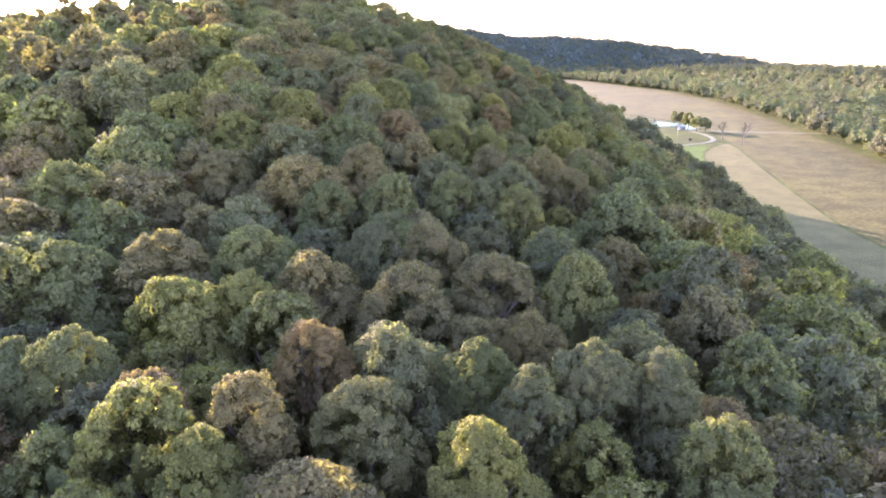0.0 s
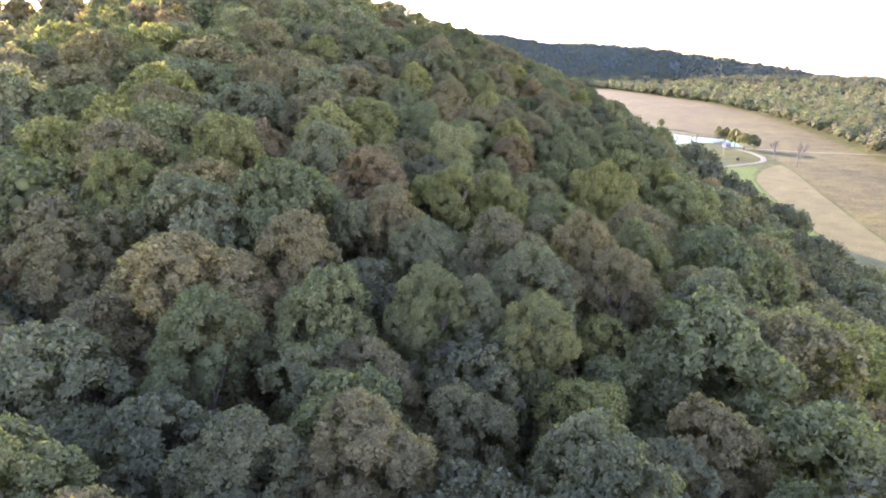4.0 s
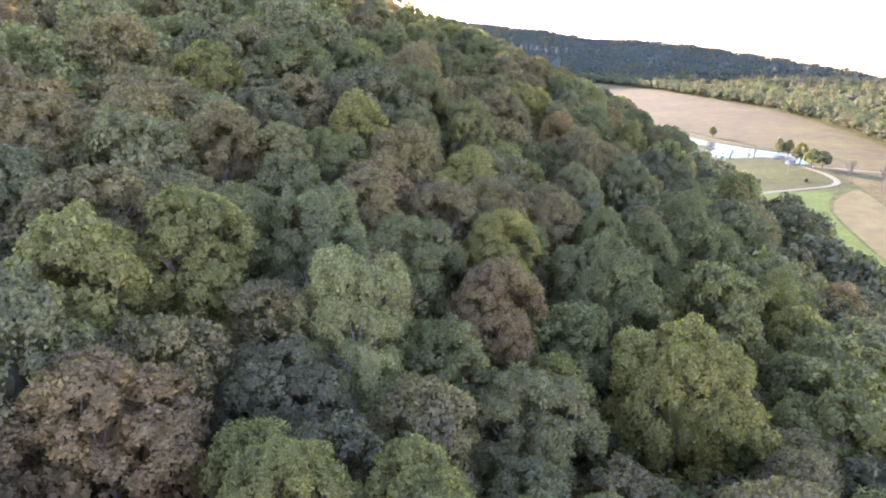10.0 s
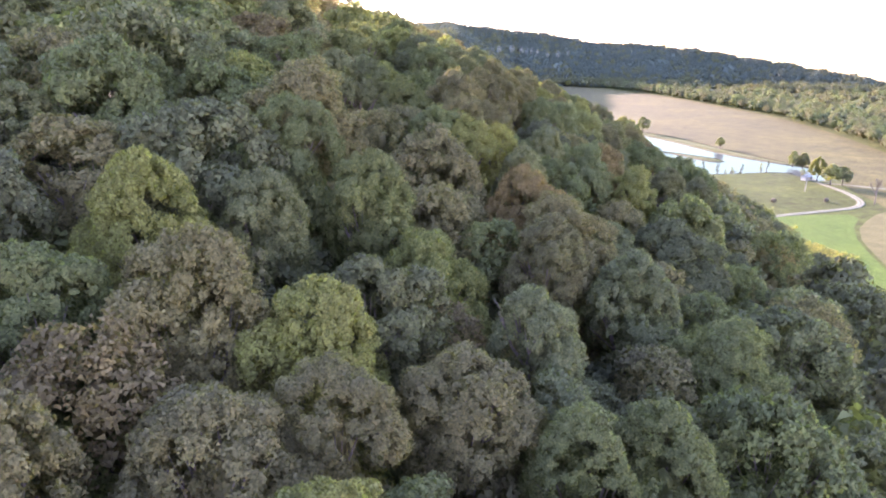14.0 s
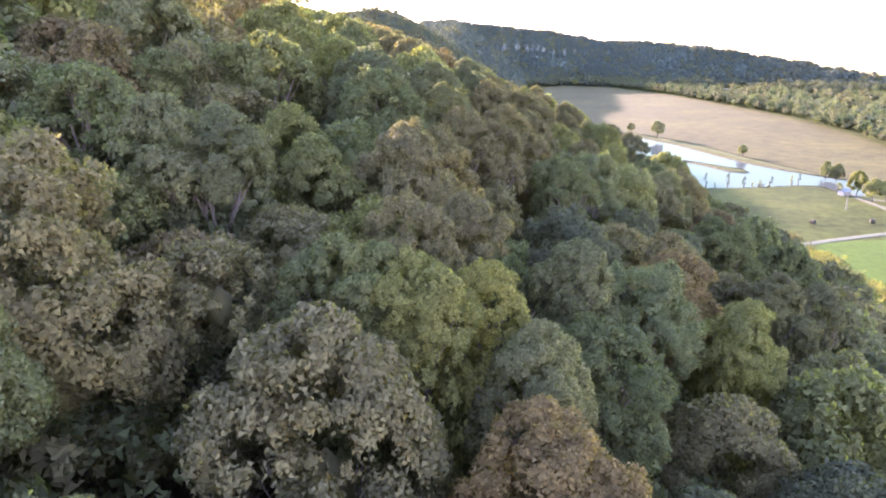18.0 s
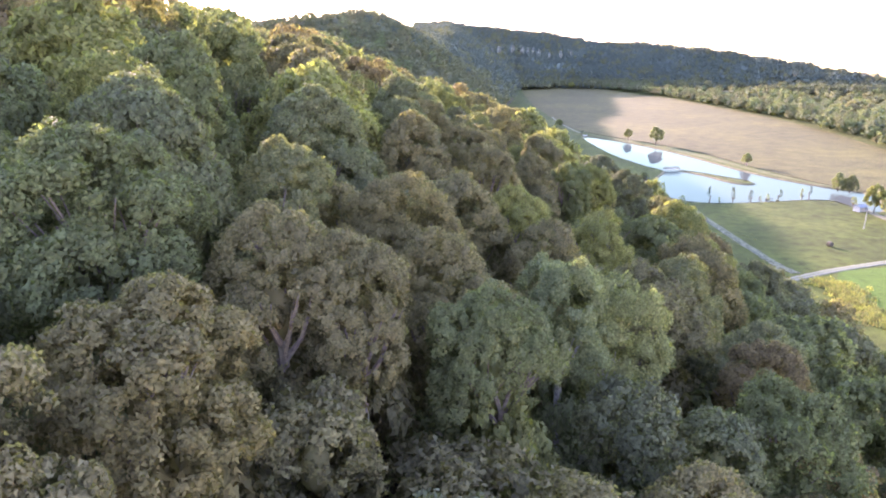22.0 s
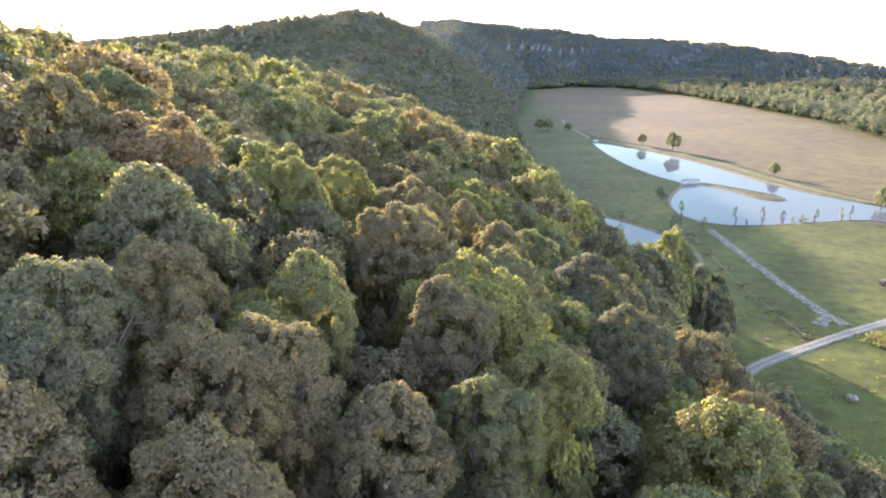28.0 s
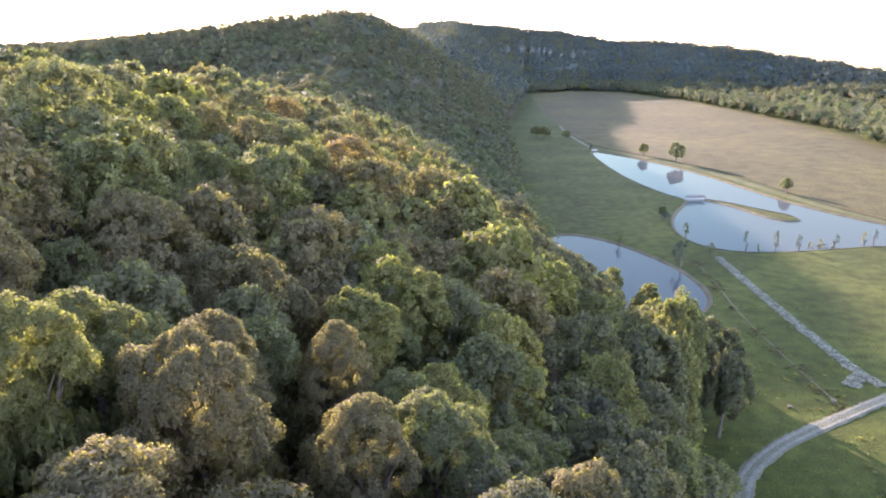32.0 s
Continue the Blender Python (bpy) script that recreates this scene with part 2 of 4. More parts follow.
def inside_by(x, y, poly):
    """Signed distance to an outline: positive inside."""
    a, b = np.asarray(poly), np.roll(poly, -1, 0)
    best, odd = np.full(x.shape, 1e9), np.zeros(x.shape, bool)
    for (ax, ay), (bx, by) in zip(a, b):
        dx, dy = bx - ax, by - ay
        t = np.clip(((x - ax) * dx + (y - ay) * dy) / (dx * dx + dy * dy + 1e-9), 0, 1)
        best = np.minimum(best, np.hypot(x - ax - t * dx, y - ay - t * dy))
        odd ^= ((ay > y) != (by > y)) & (x < ax + (y - ay) / (by - ay + 1e-12) * dx)
    return np.where(odd, best, -best)


POND, ISLAND, SMALL_POND = softened(POND), softened(ISLAND), softened(SMALL_POND)
# Crest of the hills across the valley: treetop heights along a line.
RIDGE = [(-1500, 1380, 74), (-1000, 1500, 88), (-760, 1560, 100), (-504, 1596, 108), (-120, 1560, 120), (0, 1560, 106.8), (98.4, 1560, 93.6), (180, 1542, 79.2), (288, 1464, 72), (397.2, 1377.6, 55.8), (462, 1284, 40.8), (516, 1182, 26.4), (546, 1122, 16.8), (600, 888, 12), (672, 480, 14.4), (720, 0, 16.8)]


def far_ridge(x, y):
    """Treetop height of the far hills, falling off either side of their crest."""
    best, top = np.full(np.shape(x), 1e9), np.zeros(np.shape(x))
    for (ax, ay, az), (bx, by, bz) in zip(RIDGE, RIDGE[1:]):
        dx, dy = bx - ax, by - ay
        t = np.clip(((x - ax) * dx + (y - ay) * dy) / (dx * dx + dy * dy), 0, 1)
        d = np.hypot(x - ax - t * dx, y - ay - t * dy)
        near = d < best
        best, top = np.where(near, d, best), np.where(near, az + t * (bz - az), top)
    return top - np.maximum(best - 12, 0) * 0.42, best


def bumps(x, y):
    return 1.4 * np.sin(x * 0.09 + 1.3) * np.sin(y * 0.07) + 0.9 * np.sin(x * 0.21 - y * 0.16)


def land(x, y):
    """Height of the bare ground."""
    x, y = np.asarray(x, float), np.asarray(y, float)
    xe = np.interp(y, EDGE_Y, EDGE_X)
    tall = np.where(y > 420, np.interp(xe - x, [10, 70], [TREE_TALL, 9]), TREE_TALL)
    hill = np.where(x < xe + 25, canopy(x, y) - tall, -5) + 0.4 * bumps(x, y)
    hill = hill * np.clip((1900 - y) / 200, 0, 1)
    top, away = far_ridge(x, y)
    far = top - np.interp(top, [25, 50], [TREE_TALL, 9])
    z = np.maximum(np.maximum(hill, far), 0)
    beyond = (x > np.interp(y, [p[1] for p in RIDGE[:4:-1]], [p[0] for p in RIDGE[:4:-1]])) | (y > 1600)
    z = np.where(beyond, np.maximum(far, -0.12 * away), z)
    wet = np.maximum(np.minimum(inside_by(x, y, POND), -inside_by(x, y, ISLAND)), inside_by(x, y, SMALL_POND))
    return z - np.clip(wet + 1.0, 0, 4) * 0.4


xs = np.unique(np.concatenate([np.linspace(-4200, -400, 20), np.linspace(-400, -120, 29), np.linspace(-120, 200, 129), np.linspace(200, 320, 25), np.linspace(320, 760, 45), np.linspace(760, 4200, 18)]))
ys = np.unique(np.concatenate([np.linspace(-3000, -120, 14), np.linspace(-120, 320, 111), np.linspace(320, 700, 153), np.linspace(700, 1100, 60), np.linspace(1100, 1750, 66), np.linspace(1750, 4800, 16)]))
gx, gy = np.meshgrid(xs, ys)
gz = land(gx, gy)
nx, ny = len(xs), len(ys)
grid = np.arange(nx * ny).reshape(ny, nx)
quads = np.stack([grid[:-1, :-1], grid[:-1, 1:], grid[1:, 1:], grid[1:, :-1]], -1).reshape(-1, 4)
cx, cy = gx[:-1, :-1].ravel() + 1, gy[:-1, :-1].ravel() + 1
woody = (gz[:-1, :-1].ravel() > 1.5) & (cx < np.interp(cy, EDGE_Y, EDGE_X))
woody |= far_ridge(cx, cy)[0] > TREE_TALL + 2
tagged(made("ground", np.stack([gx, gy, gz], -1).reshape(-1, 3), quads, [GRASS, LITTER], index=woody, smooth=True),
       "mown grassy valley floor and leaf-littered wooded hillsides", "ground", kind="structure")


def flat(name, outline, z, mat, label, category="field"):
    """A level sheet with that outline."""
    bm = bmesh.new()
    bm.faces.new([bm.verts.new((x, y, z)) for x, y in outline])
    bm.normal_update()
    if bm.faces[:][0].normal.z < 0:
        bmesh.ops.reverse_faces(bm, faces=bm.faces[:])
    bmesh.ops.triangulate(bm, faces=bm.faces[:])
    me = bpy.data.meshes.new(name)
    bm.to_mesh(me)
    bm.free()
    me.materials.append(mat)
    return tagged(new(name, me), label, category, kind="structure")


def widened(poly, by):
    c = np.asarray(poly)
    t = np.roll(c, -1, 0) - np.roll(c, 1, 0)
    n = np.stack([t[:, 1], -t[:, 0]], 1) / np.hypot(*t.T)[:, None]
    area = np.sum(c[:, 0] * np.roll(c[:, 1], -1) - np.roll(c[:, 0], -1) * c[:, 1])
    return c + n * by * np.sign(area)


def bank(outline, sign, label):
    """Bare earth rim along the waterline."""
    rings = [np.c_[widened(outline, sign * w), np.full(len(outline), z)] for w, z in ((-1.0, -0.75), (-0.1, -0.36), (0.5, -0.05), (1.1, 0.05))]
    v, n = np.concatenate(rings), len(outline)
    f = [(k * n + i, k * n + (i + 1) % n, (k + 1) * n + (i + 1) % n, (k + 1) * n + i) for k in range(3) for i in range(n)]
    tagged(made("bank", v, f, [MUD], smooth=True), label, "bank", kind="structure")


bank(POND, 1, "bare brown soil rim round the pond")
bank(ISLAND, -1, "bare brown soil rim round the island")
bank(SMALL_POND, 1, "bare brown soil rim round the small pond")
flat("water", widened(POND, 1.2), -0.45, WATER, "still pond mirroring the pale sky", "pond")
flat("water", widened(SMALL_POND, 1.2), -0.45, WATER, "small still pond beside the wood", "pond")

BELT_LINE = [(84, 1482), (132, 1440), (228, 1104), (266.4, 816), (266.4, 672), (246, 528), (198, 288), (168, 144), (150, -120)]
flat("field", softened([(170.4, 428.4), (187.2, 453.6), (182.4, 477.6), (170.4, 494.4), (157.2, 528), (141.6, 590.4), (122.4, 636), (79.2, 696), (62.4, 780), (40.8, 1027.2), (36, 1416), (84, 1482), (132, 1440), (228, 1104), (266.4, 816), (266.4, 672), (246, 528), (198, 288), (168, 144), (150, -120), (115.2, -120), (116.4, 168), (140.4, 276), (165.6, 374.4)], 1),
     0.06, DRY, "dry tan crop field ready for harvest")
flat("field", softened([(84, -120), (94.8, 135.6), (104.4, 189.6), (112.8, 228), (124.8, 298.8), (134.4, 337.2), (153.6, 364.8), (164.4, 373.2), (139.2, 276), (115.2, 168), (114, -120)], 1), 0.06, STUBBLE, "pale harvested stubble field")
flat("field", softened([(110.4, 356.4), (132, 363.6), (150, 366), (133.2, 337.2), (123.6, 298.8), (111.6, 228), (104.4, 198), (99.6, 198), (105.6, 246), (111.6, 294), (112.8, 324)], 1), 0.06, LUSH, "strip of bright green young crop beside the lane")
FAR_FIELD = softened([(258, 1482), (342, 1440), (444, 1238.4), (426, 1182), (348, 1224), (264, 1344)], 2)
flat("field", FAR_FIELD, 0.06, FAR_DRY, "far strip of pale dry grassland behind trees")


def ribbon(name, line, width, z, mat, label, category="road", lift=0.12, kind="structure"):
    """A strip of surfacing with a crowned section and ragged edges, laid on the ground."""
    p = np.array(line, float)
    for _ in range(3):
        p = np.concatenate([p[:1], np.stack([0.75 * p[:-1] + 0.25 * p[1:], 0.25 * p[:-1] + 0.75 * p[1:]], 1).reshape(-1, 2), p[-1:]])
    seg = np.r_[0, np.cumsum(np.hypot(*np.diff(p, axis=0).T))]
    at = np.arange(0, seg[-1], 1.0)
    p = np.stack([np.interp(at, seg, p[:, 0]), np.interp(at, seg, p[:, 1])], 1)
    t = np.gradient(p, axis=0)
    n = np.stack([t[:, 1], -t[:, 0]], 1) / np.hypot(*t.T)[:, None]
    rng = np.random.RandomState(len(p))
    cols = []
    for off, up in ((-0.56, -0.15), (-0.46, 0.5), (-0.22, 0.75), (0, 1.0), (0.22, 0.75), (0.46, 0.5), (0.56, -0.15)):
        w = off * width * (1 + (0.09 * rng.randn(len(p)) if abs(off) > 0.3 else 0))
        q = p + n * np.reshape(w, (-1, 1))
        cols.append(np.c_[q, np.maximum(land(q[:, 0], q[:, 1]), 0) + z + lift * up])
    v = np.stack(cols, 1)
    k = v.shape[1]
    g = np.arange(v.shape[0] * k).reshape(-1, k)
    f = np.stack([g[:-1, :-1], g[:-1, 1:], g[1:, 1:], g[1:, :-1]], -1).reshape(-1, 4)
    return tagged(made(name, v.reshape(-1, 3), f, [mat], smooth=True), label, category, kind=kind)


LANE = [(60, 288), (61.8, 304.8), (64.8, 319.2), (69.6, 326.4), (76.8, 333.6), (88.8, 342), (100.8, 350.4), (114, 358.8), (136.8, 369.6), (153.6, 376.8), (162, 388.8), (164.4, 410.4), (162, 429.6), (163.2, 446.4)]
ribbon("road", LANE, 2.8, 0.07, GRAVEL, "pale gravel lane curving out of the wood")
road = bpy.data.objects["road"]
track = np.array(LANE, float)
for off in (-0.75, 0.75):
    d = np.gradient(track, axis=0)
    side = np.stack([d[:, 1], -d[:, 0]], 1) / np.hypot(*d.T)[:, None]
    worn = ribbon("wheel_track", track + side * off, 0.6, 0.18, PALE_GRAVEL, "paler wheel track worn along the lane", "", 0.02, "")
    worn.parent = road
ribbon("road", [(164.4, 430), (172, 427), (186, 418), (205, 407), (236, 394)], 3.6, 0.09, GRAVEL, "pale gravel farm track across the fields")
ribbon("verge", [(180, 478.8), (168, 493.2), (154.4, 520.8), (141, 566.4), (133.2, 591.6), (114, 637.2), (79.2, 687.6)], 4.0, 0.03, VERGE, "strip of yellowed grass between pond and field", "verge", 0.05)
ribbon("ditch", [(183.6, 475.2), (170.4, 493.8), (157, 528), (141.4, 590.4), (121.9, 636), (78.6, 696), (61.8, 780)], 0.9, 0.08, DARK_SOIL, "low dark earth step along the field edge", "ditch", 0.2)
ribbon("path", [(60, 828), (62.4, 780), (68.4, 732), (74.4, 696)], 2.0, 0.06, GRAVEL, "worn pale track along the field edge", "track")

# ---- trees ----
SPRAY = np.array([(-0.38, -0.4, 0), (0.42, -0.3, 0.1), (-0.02, 0.78, 0)])
ICO = bmesh.new()
bmesh.ops.create_icosphere(ICO, subdivisions=1, radius=1.0)
ICO_V = np.array([v.co[:] for v in ICO.verts])
ICO_F = np.array([[v.index for v in f.verts] for f in ICO.faces])
ICO.free()


def unit(v):
    return v / (np.linalg.norm(v, axis=-1, keepdims=True) + 1e-9)


def crown_mesh(seed, clumps, sprays, size, tall=1.15, pointed=0.0, thin=False):
    """Crown of radius about 1 standing on z = 0: big lobes on a dome, leafy clumps heaped on the lobes, sprays of leaves on the clumps; triangles."""
    rng = np.random.RandomState(seed)
    lobes = int(np.clip(clumps / 8, 3, 15))
    i = np.arange(lobes)
    h = 1 - 1.55 * (i + 0.3) / lobes
    ring = np.sqrt(1 - h * h) * np.where(h > 0, 1 - pointed * h, 1)
    ang = i * 2.39996 + rng.uniform(-0.6, 0.6, lobes)
    reach = 0.58 * rng.uniform(0.75, 1.25, lobes)
    ctr = np.stack([ring * reach * np.cos(ang), ring * reach * np.sin(ang), tall * (0.5 + 0.34 * h * rng.uniform(0.85, 1.12, lobes))], 1)
    rad = rng.uniform(0.27, 0.43, lobes) * (1.3 if lobes < 6 else 1.0)
    deep = np.array((1, 1, 0.48 * tall))
    # Clumps on the outside of the lobes.
    many = clumps * 6
    own = rng.choice(lobes, many, p=rad ** 2 / np.sum(rad ** 2))
    way = unit(rng.randn(many, 3) + unit(ctr - (0, 0, 0.3 * tall))[own] * 0.7 + (0, 0, 0.45))
    spot = ctr[own] + way * (rad[own] * rng.uniform(0.8, 1.1, many))[:, None] * deep
    buried = np.min(np.linalg.norm((spot[:, None] - ctr[None]) / deep, axis=2) / rad, axis=1)
    keep = np.argsort(-buried)[:clumps * 2]
    keep = rng.permutation(keep)[:clumps]
    way, spot, own = way[keep], spot[keep], own[keep]
    wide = rng.uniform(0.4, 1.3, clumps) * 2.0 / math.sqrt(clumps + 6)
    stretched = rng.uniform(0.65, 1.35, (clumps, 3))
    # Sprays on the clumps, most on their upper side.
    mine = rng.choice(clumps, sprays, p=wide ** 2 / np.sum(wide ** 2))
    out = unit(rng.randn(sprays, 3) + way[mine] * 0.7 + (0, 0, 0.55))
    at = spot[mine] + out * (wide[mine] * (0.25 + 1.05 * rng.rand(sprays) ** 0.8))[:, None] * stretched[mine]
    nrm = unit(out + 0.55 * rng.randn(sprays, 3))
    side = unit(np.cross(nrm, rng.randn(sprays, 3)))
    fore = np.cross(nrm, side)
    s = size * rng.uniform(0.55, 1.5, sprays)
    shape = SPRAY[None] * rng.uniform(0.7, 1.3, (sprays, 3, 1))
    v = at[:, None] + s[:, None, None] * (shape[..., :1] * side[:, None] + shape[..., 1:2] * fore[:, None] + shape[..., 2:] * nrm[:, None])
    # Leaves are shaded softly, after the clump that they belong to.
    soft = unit(0.4 * out + (0.75 if sprays < 900 else 0.55) * way[mine] + (0.12 if sprays < 900 else 0.6) * nrm + (0, 0, 0.4 if sprays < 900 else 0.12))
    soft = np.repeat(soft[:, None], 3, 1).reshape(-1, 3)
    f = np.arange(sprays * 3).reshape(-1, 3)
    if thin:
        return v.reshape(-1, 3), f, soft
    # Shaded inner foliage.
    cores = lobes if sprays < 3000 else 0
    core = ICO_V[None] * (rad * 0.72)[:, None, None] * deep * rng.uniform(0.85, 1.1, (lobes, len(ICO_V), 1)) + ctr[:, None]
    heart = ICO_V * ((0.5, 0.5, 0.36 * tall) if sprays < 3000 else (0.24, 0.24, 0.2 * tall)) + (0, 0, 0.47 * tall)
    hull_v = np.concatenate([heart, core[:cores].reshape(-1, 3)])
    hull_f = np.concatenate([ICO_F + len(ICO_V) * k for k in range(cores + 1)])
    hull_n = np.tile(unit(ICO_V), (cores + 1, 1))
    return np.concatenate([hull_v, v.reshape(-1, 3)]), np.concatenate([hull_f, f + len(hull_v)]), np.concatenate([hull_n, soft])


def tube(verts, faces, a, b, ra, rb, sides=6):
    a, b = Vector(a), Vector(b)
    z = (b - a).normalized()
    x = z.orthogonal().normalized()
    y = z.cross(x)
    n = len(verts)
    for c, r in ((a, ra), (b, rb)):
        for i in range(sides):
            t = 2 * math.pi * i / sides
            verts.append(tuple(c + r * (math.cos(t) * x + math.sin(t) * y)))
    for i in range(sides):
        j = (i + 1) % sides
        faces.append((n + i, n + j, n + sides + j))
        faces.append((n + i, n + sides + j, n + sides + i))


def trunk_mesh(seed, stem, spread, reach=0.6):
    """Tapered trunk of that length, forking into limbs that run up into the crown."""
    rng = random.Random(seed)
    verts, faces = [], []
    bend = (rng.uniform(-0.3, 0.3), rng.uniform(-0.3, 0.3))
    mid = (bend[0], bend[1], stem * 0.55)
    top = (bend[0] * 1.6, bend[1] * 1.6, stem)
    tube(verts, faces, (0, 0, -1.5), mid, 0.3, 0.24)
    tube(verts, faces, mid, top, 0.24, 0.18)
    for i in range(6):
        ang = i * 1.05 + rng.uniform(-0.4, 0.4)
        start = tuple(m + (t - m) * rng.uniform(0.86, 1.0) for m, t in zip(mid, top))
        r = spread * rng.uniform(0.35, 0.6)
        knee = (start[0] + r * 0.55 * math.cos(ang), start[1] + r * 0.55 * math.sin(ang), start[2] + spread * 0.45)
        tip = (start[0] + spread * reach * math.cos(ang + 0.2), start[1] + spread * reach * math.sin(ang + 0.2), start[2] + spread * rng.uniform(0.9, 1.3))
        tube(verts, faces, start, knee, 0.12, 0.085, 5)
        tube(verts, faces, knee, tip, 0.085, 0.035, 4)
        for k in range(2):
            tw = (tip[0] + rng.uniform(-0.35, 0.35) * spread, tip[1] + rng.uniform(-0.35, 0.35) * spread, tip[2] + rng.uniform(0, 0.3) * spread)
            tube(verts, faces, knee, tw, 0.05, 0.02, 4)
    return np.array(verts), np.array(faces)


FORMS = [1.75, 2.15, 1.9, 2.3, 1.8, 2.0]
FINEST_CROWNS = [crown_mesh(10 + i, 300 + 30 * i, 72000, 0.03, FORMS[i], 0.4 * (i % 2)) for i in range(4)]
CLOSEST_CROWNS = [crown_mesh(10 + i, 230 + 20 * i, 34000, 0.043, FORMS[i], 0.4 * (i % 2)) for i in range(6)]
CLOSE_CROWNS = [crown_mesh(10 + i, 180 + 12 * i, 16000, 0.062, FORMS[i], 0.4 * (i % 2)) for i in range(6)]
NEAR_CROWNS = [crown_mesh(10 + i, 140 + 10 * i, 7500, 0.085, FORMS[i], 0.4 * (i % 2)) for i in range(6)]
THIN_CROWN = crown_mesh(33, 190, 60000, 0.03, 2.0, 0.0, True)
SAPLING_CROWN = crown_mesh(35, 26, 420, 0.14, 1.6, 0.3, True)
MID_CROWNS = [crown_mesh(40 + i, 90, 1700, 0.14, FORMS[i], 0.35 * (i % 2)) for i in range(6)]
UNDER_CROWNS = [crown_mesh(50 + i, 80, 1450, 0.135, 2.0) for i in range(4)]
BROW_CROWNS = [crown_mesh(45 + i, 120, 3600, 0.105, FORMS[i], 0.35 * (i % 2)) for i in range(5)]
FINE_CROWNS = [crown_mesh(55 + i, 120, 3200, 0.084, 2.0) for i in range(4)]
FILLER_CROWNS = [crown_mesh(85 + i, 150, 8500, 0.056, 1.95) for i in range(4)]
LOW_CROWNS = [crown_mesh(60 + i, 40, 800, 0.1, 1.7) for i in range(4)]
FAR_CROWNS = [crown_mesh(70 + i, 24, 340, 0.13, 1.5 + 0.15 * (i % 3)) for i in range(5)]


def mesh_data(name, verts, faces, normals, mat):
    ob = made(name, verts, faces, [mat], smooth=normals is not None, normals=normals)
    me = ob.data
    bpy.data.objects.remove(ob)
    return me


CROWN_DATA, TRUNK_DATA = {}, {}


def tinted(data, kind):
    """The same crown in another foliage."""
    me = data.copy()
    me.materials.clear()
    me.materials.append(LEAVES[kind])
    return me


def tree(x, y, r, kind, form, top, turn, group="", words="broadleaf tree on the wooded hillside", pale=False, squash=1.0, name="tree", stretch=1.2, close=0):
    """A broadleaf tree: trunk with limbs and a leafy crown of radius r whose top reaches height top."""
    z = float(land(x, y)) - 0.1
    form = 8 if name == "sapling" else 9 if pale else form % 4 if close >= 2 else form % 6
    rank = (form, close, kind)
    if (form, close) not in CROWN_DATA:
        CROWN_DATA[form, close] = mesh_data("crown", *(SAPLING_CROWN if form == 8 else THIN_CROWN if pale else (NEAR_CROWNS, CLOSE_CROWNS, CLOSEST_CROWNS, FINEST_CROWNS)[close][form]), LEAVES[kind])
    if rank not in CROWN_DATA:
        CROWN_DATA[rank] = tinted(CROWN_DATA[form, close], kind)
    deep = r * (1.6 if form == 8 else 2.0 if pale else FORMS[form])
    tall = min(stretch, 0.86 * (top - z) / deep)
    root = empty(name, x, y, z, f"{LEAF_WORDS[kind]} {words}", "tree", group, turn)
    crown = new("crown", CROWN_DATA[rank])
    crown.parent = root
    crown.location, crown.scale = (0, 0, max(top - z - deep * tall, 0.3)), (r * squash, r / squash, r * tall)
    stem = max(1.0, round(crown.location[2] + 0.25 * deep * tall))
    key = (stem, round(r), pale)
    if key not in TRUNK_DATA:
        TRUNK_DATA[key] = mesh_data("trunk", *trunk_mesh(int(stem * 7 + round(r)), stem, min(r, 0.5 * (top - z)) * (0.6 if pale else 0.85), 0.55), None, PALE_BARK if pale else BARK)
    bare = crown.location[2] - 2.0
    if close and bare > 4.0:
        # Lower crown, below the main dome.
        skirt = min(close - 1, 1), form % 4
        if ("low",) + skirt not in CROWN_DATA:
            CROWN_DATA[("low",) + skirt] = mesh_data("lower_crown", *(NEAR_CROWNS, CLOSE_CROWNS)[skirt[0]][skirt[1]], LEAVES[kind])
        if ("low", kind) + skirt not in CROWN_DATA:
            CROWN_DATA[("low", kind) + skirt] = tinted(CROWN_DATA[("low",) + skirt], kind)
        lower = new("lower_crown", CROWN_DATA[("low", kind) + skirt])
        lower.parent = root
        reach = min(bare, 9.0)
        lower.location, lower.scale = (0, 0, crown.location[2] - reach + 0.3 * r), (r * 1.06, r * 1.06, (reach + 0.35 * r) / FORMS[form % 4])
        lower.rotation_euler = (0, 0, 2.0)
    bole = new("trunk", TRUNK_DATA[key])
    bole.parent = root
    return root


def joined(name, crowns, spots, label, category="woodland"):
    """Many trees too far off to tell apart: crowns and stems in one mesh. spots: x, y, radius, top, kind."""
    kinds = list(LEAVES)
    vs, fs, ms, ns, base = [], [], [], [], 0
    rng = np.random.RandomState(len(spots))
    for x, y, r, z0, kind in spots:
        v, f, n = crowns[rng.randint(len(crowns))]
        t = rng.uniform(0, 6.283)
        c, s = math.cos(t), math.sin(t)
        w = v * (r, r, r * rng.uniform(0.9, 1.15))
        vs.append(np.c_[w[:, 0] * c - w[:, 1] * s + x, w[:, 0] * s + w[:, 1] * c + y, w[:, 2] + z0])
        ns.append(np.c_[n[:, 0] * c - n[:, 1] * s, n[:, 0] * s + n[:, 1] * c, n[:, 2]])
        fs.append(f + base)
        ms.append(np.full(len(f), kinds.index(kind)))
        base += len(v)
    ob = made(name, np.concatenate(vs), np.concatenate(fs), list(LEAVES.values()), index=np.concatenate(ms), smooth=True, normals=np.concatenate(ns))
    return tagged(ob, label, category, kind="stuff")


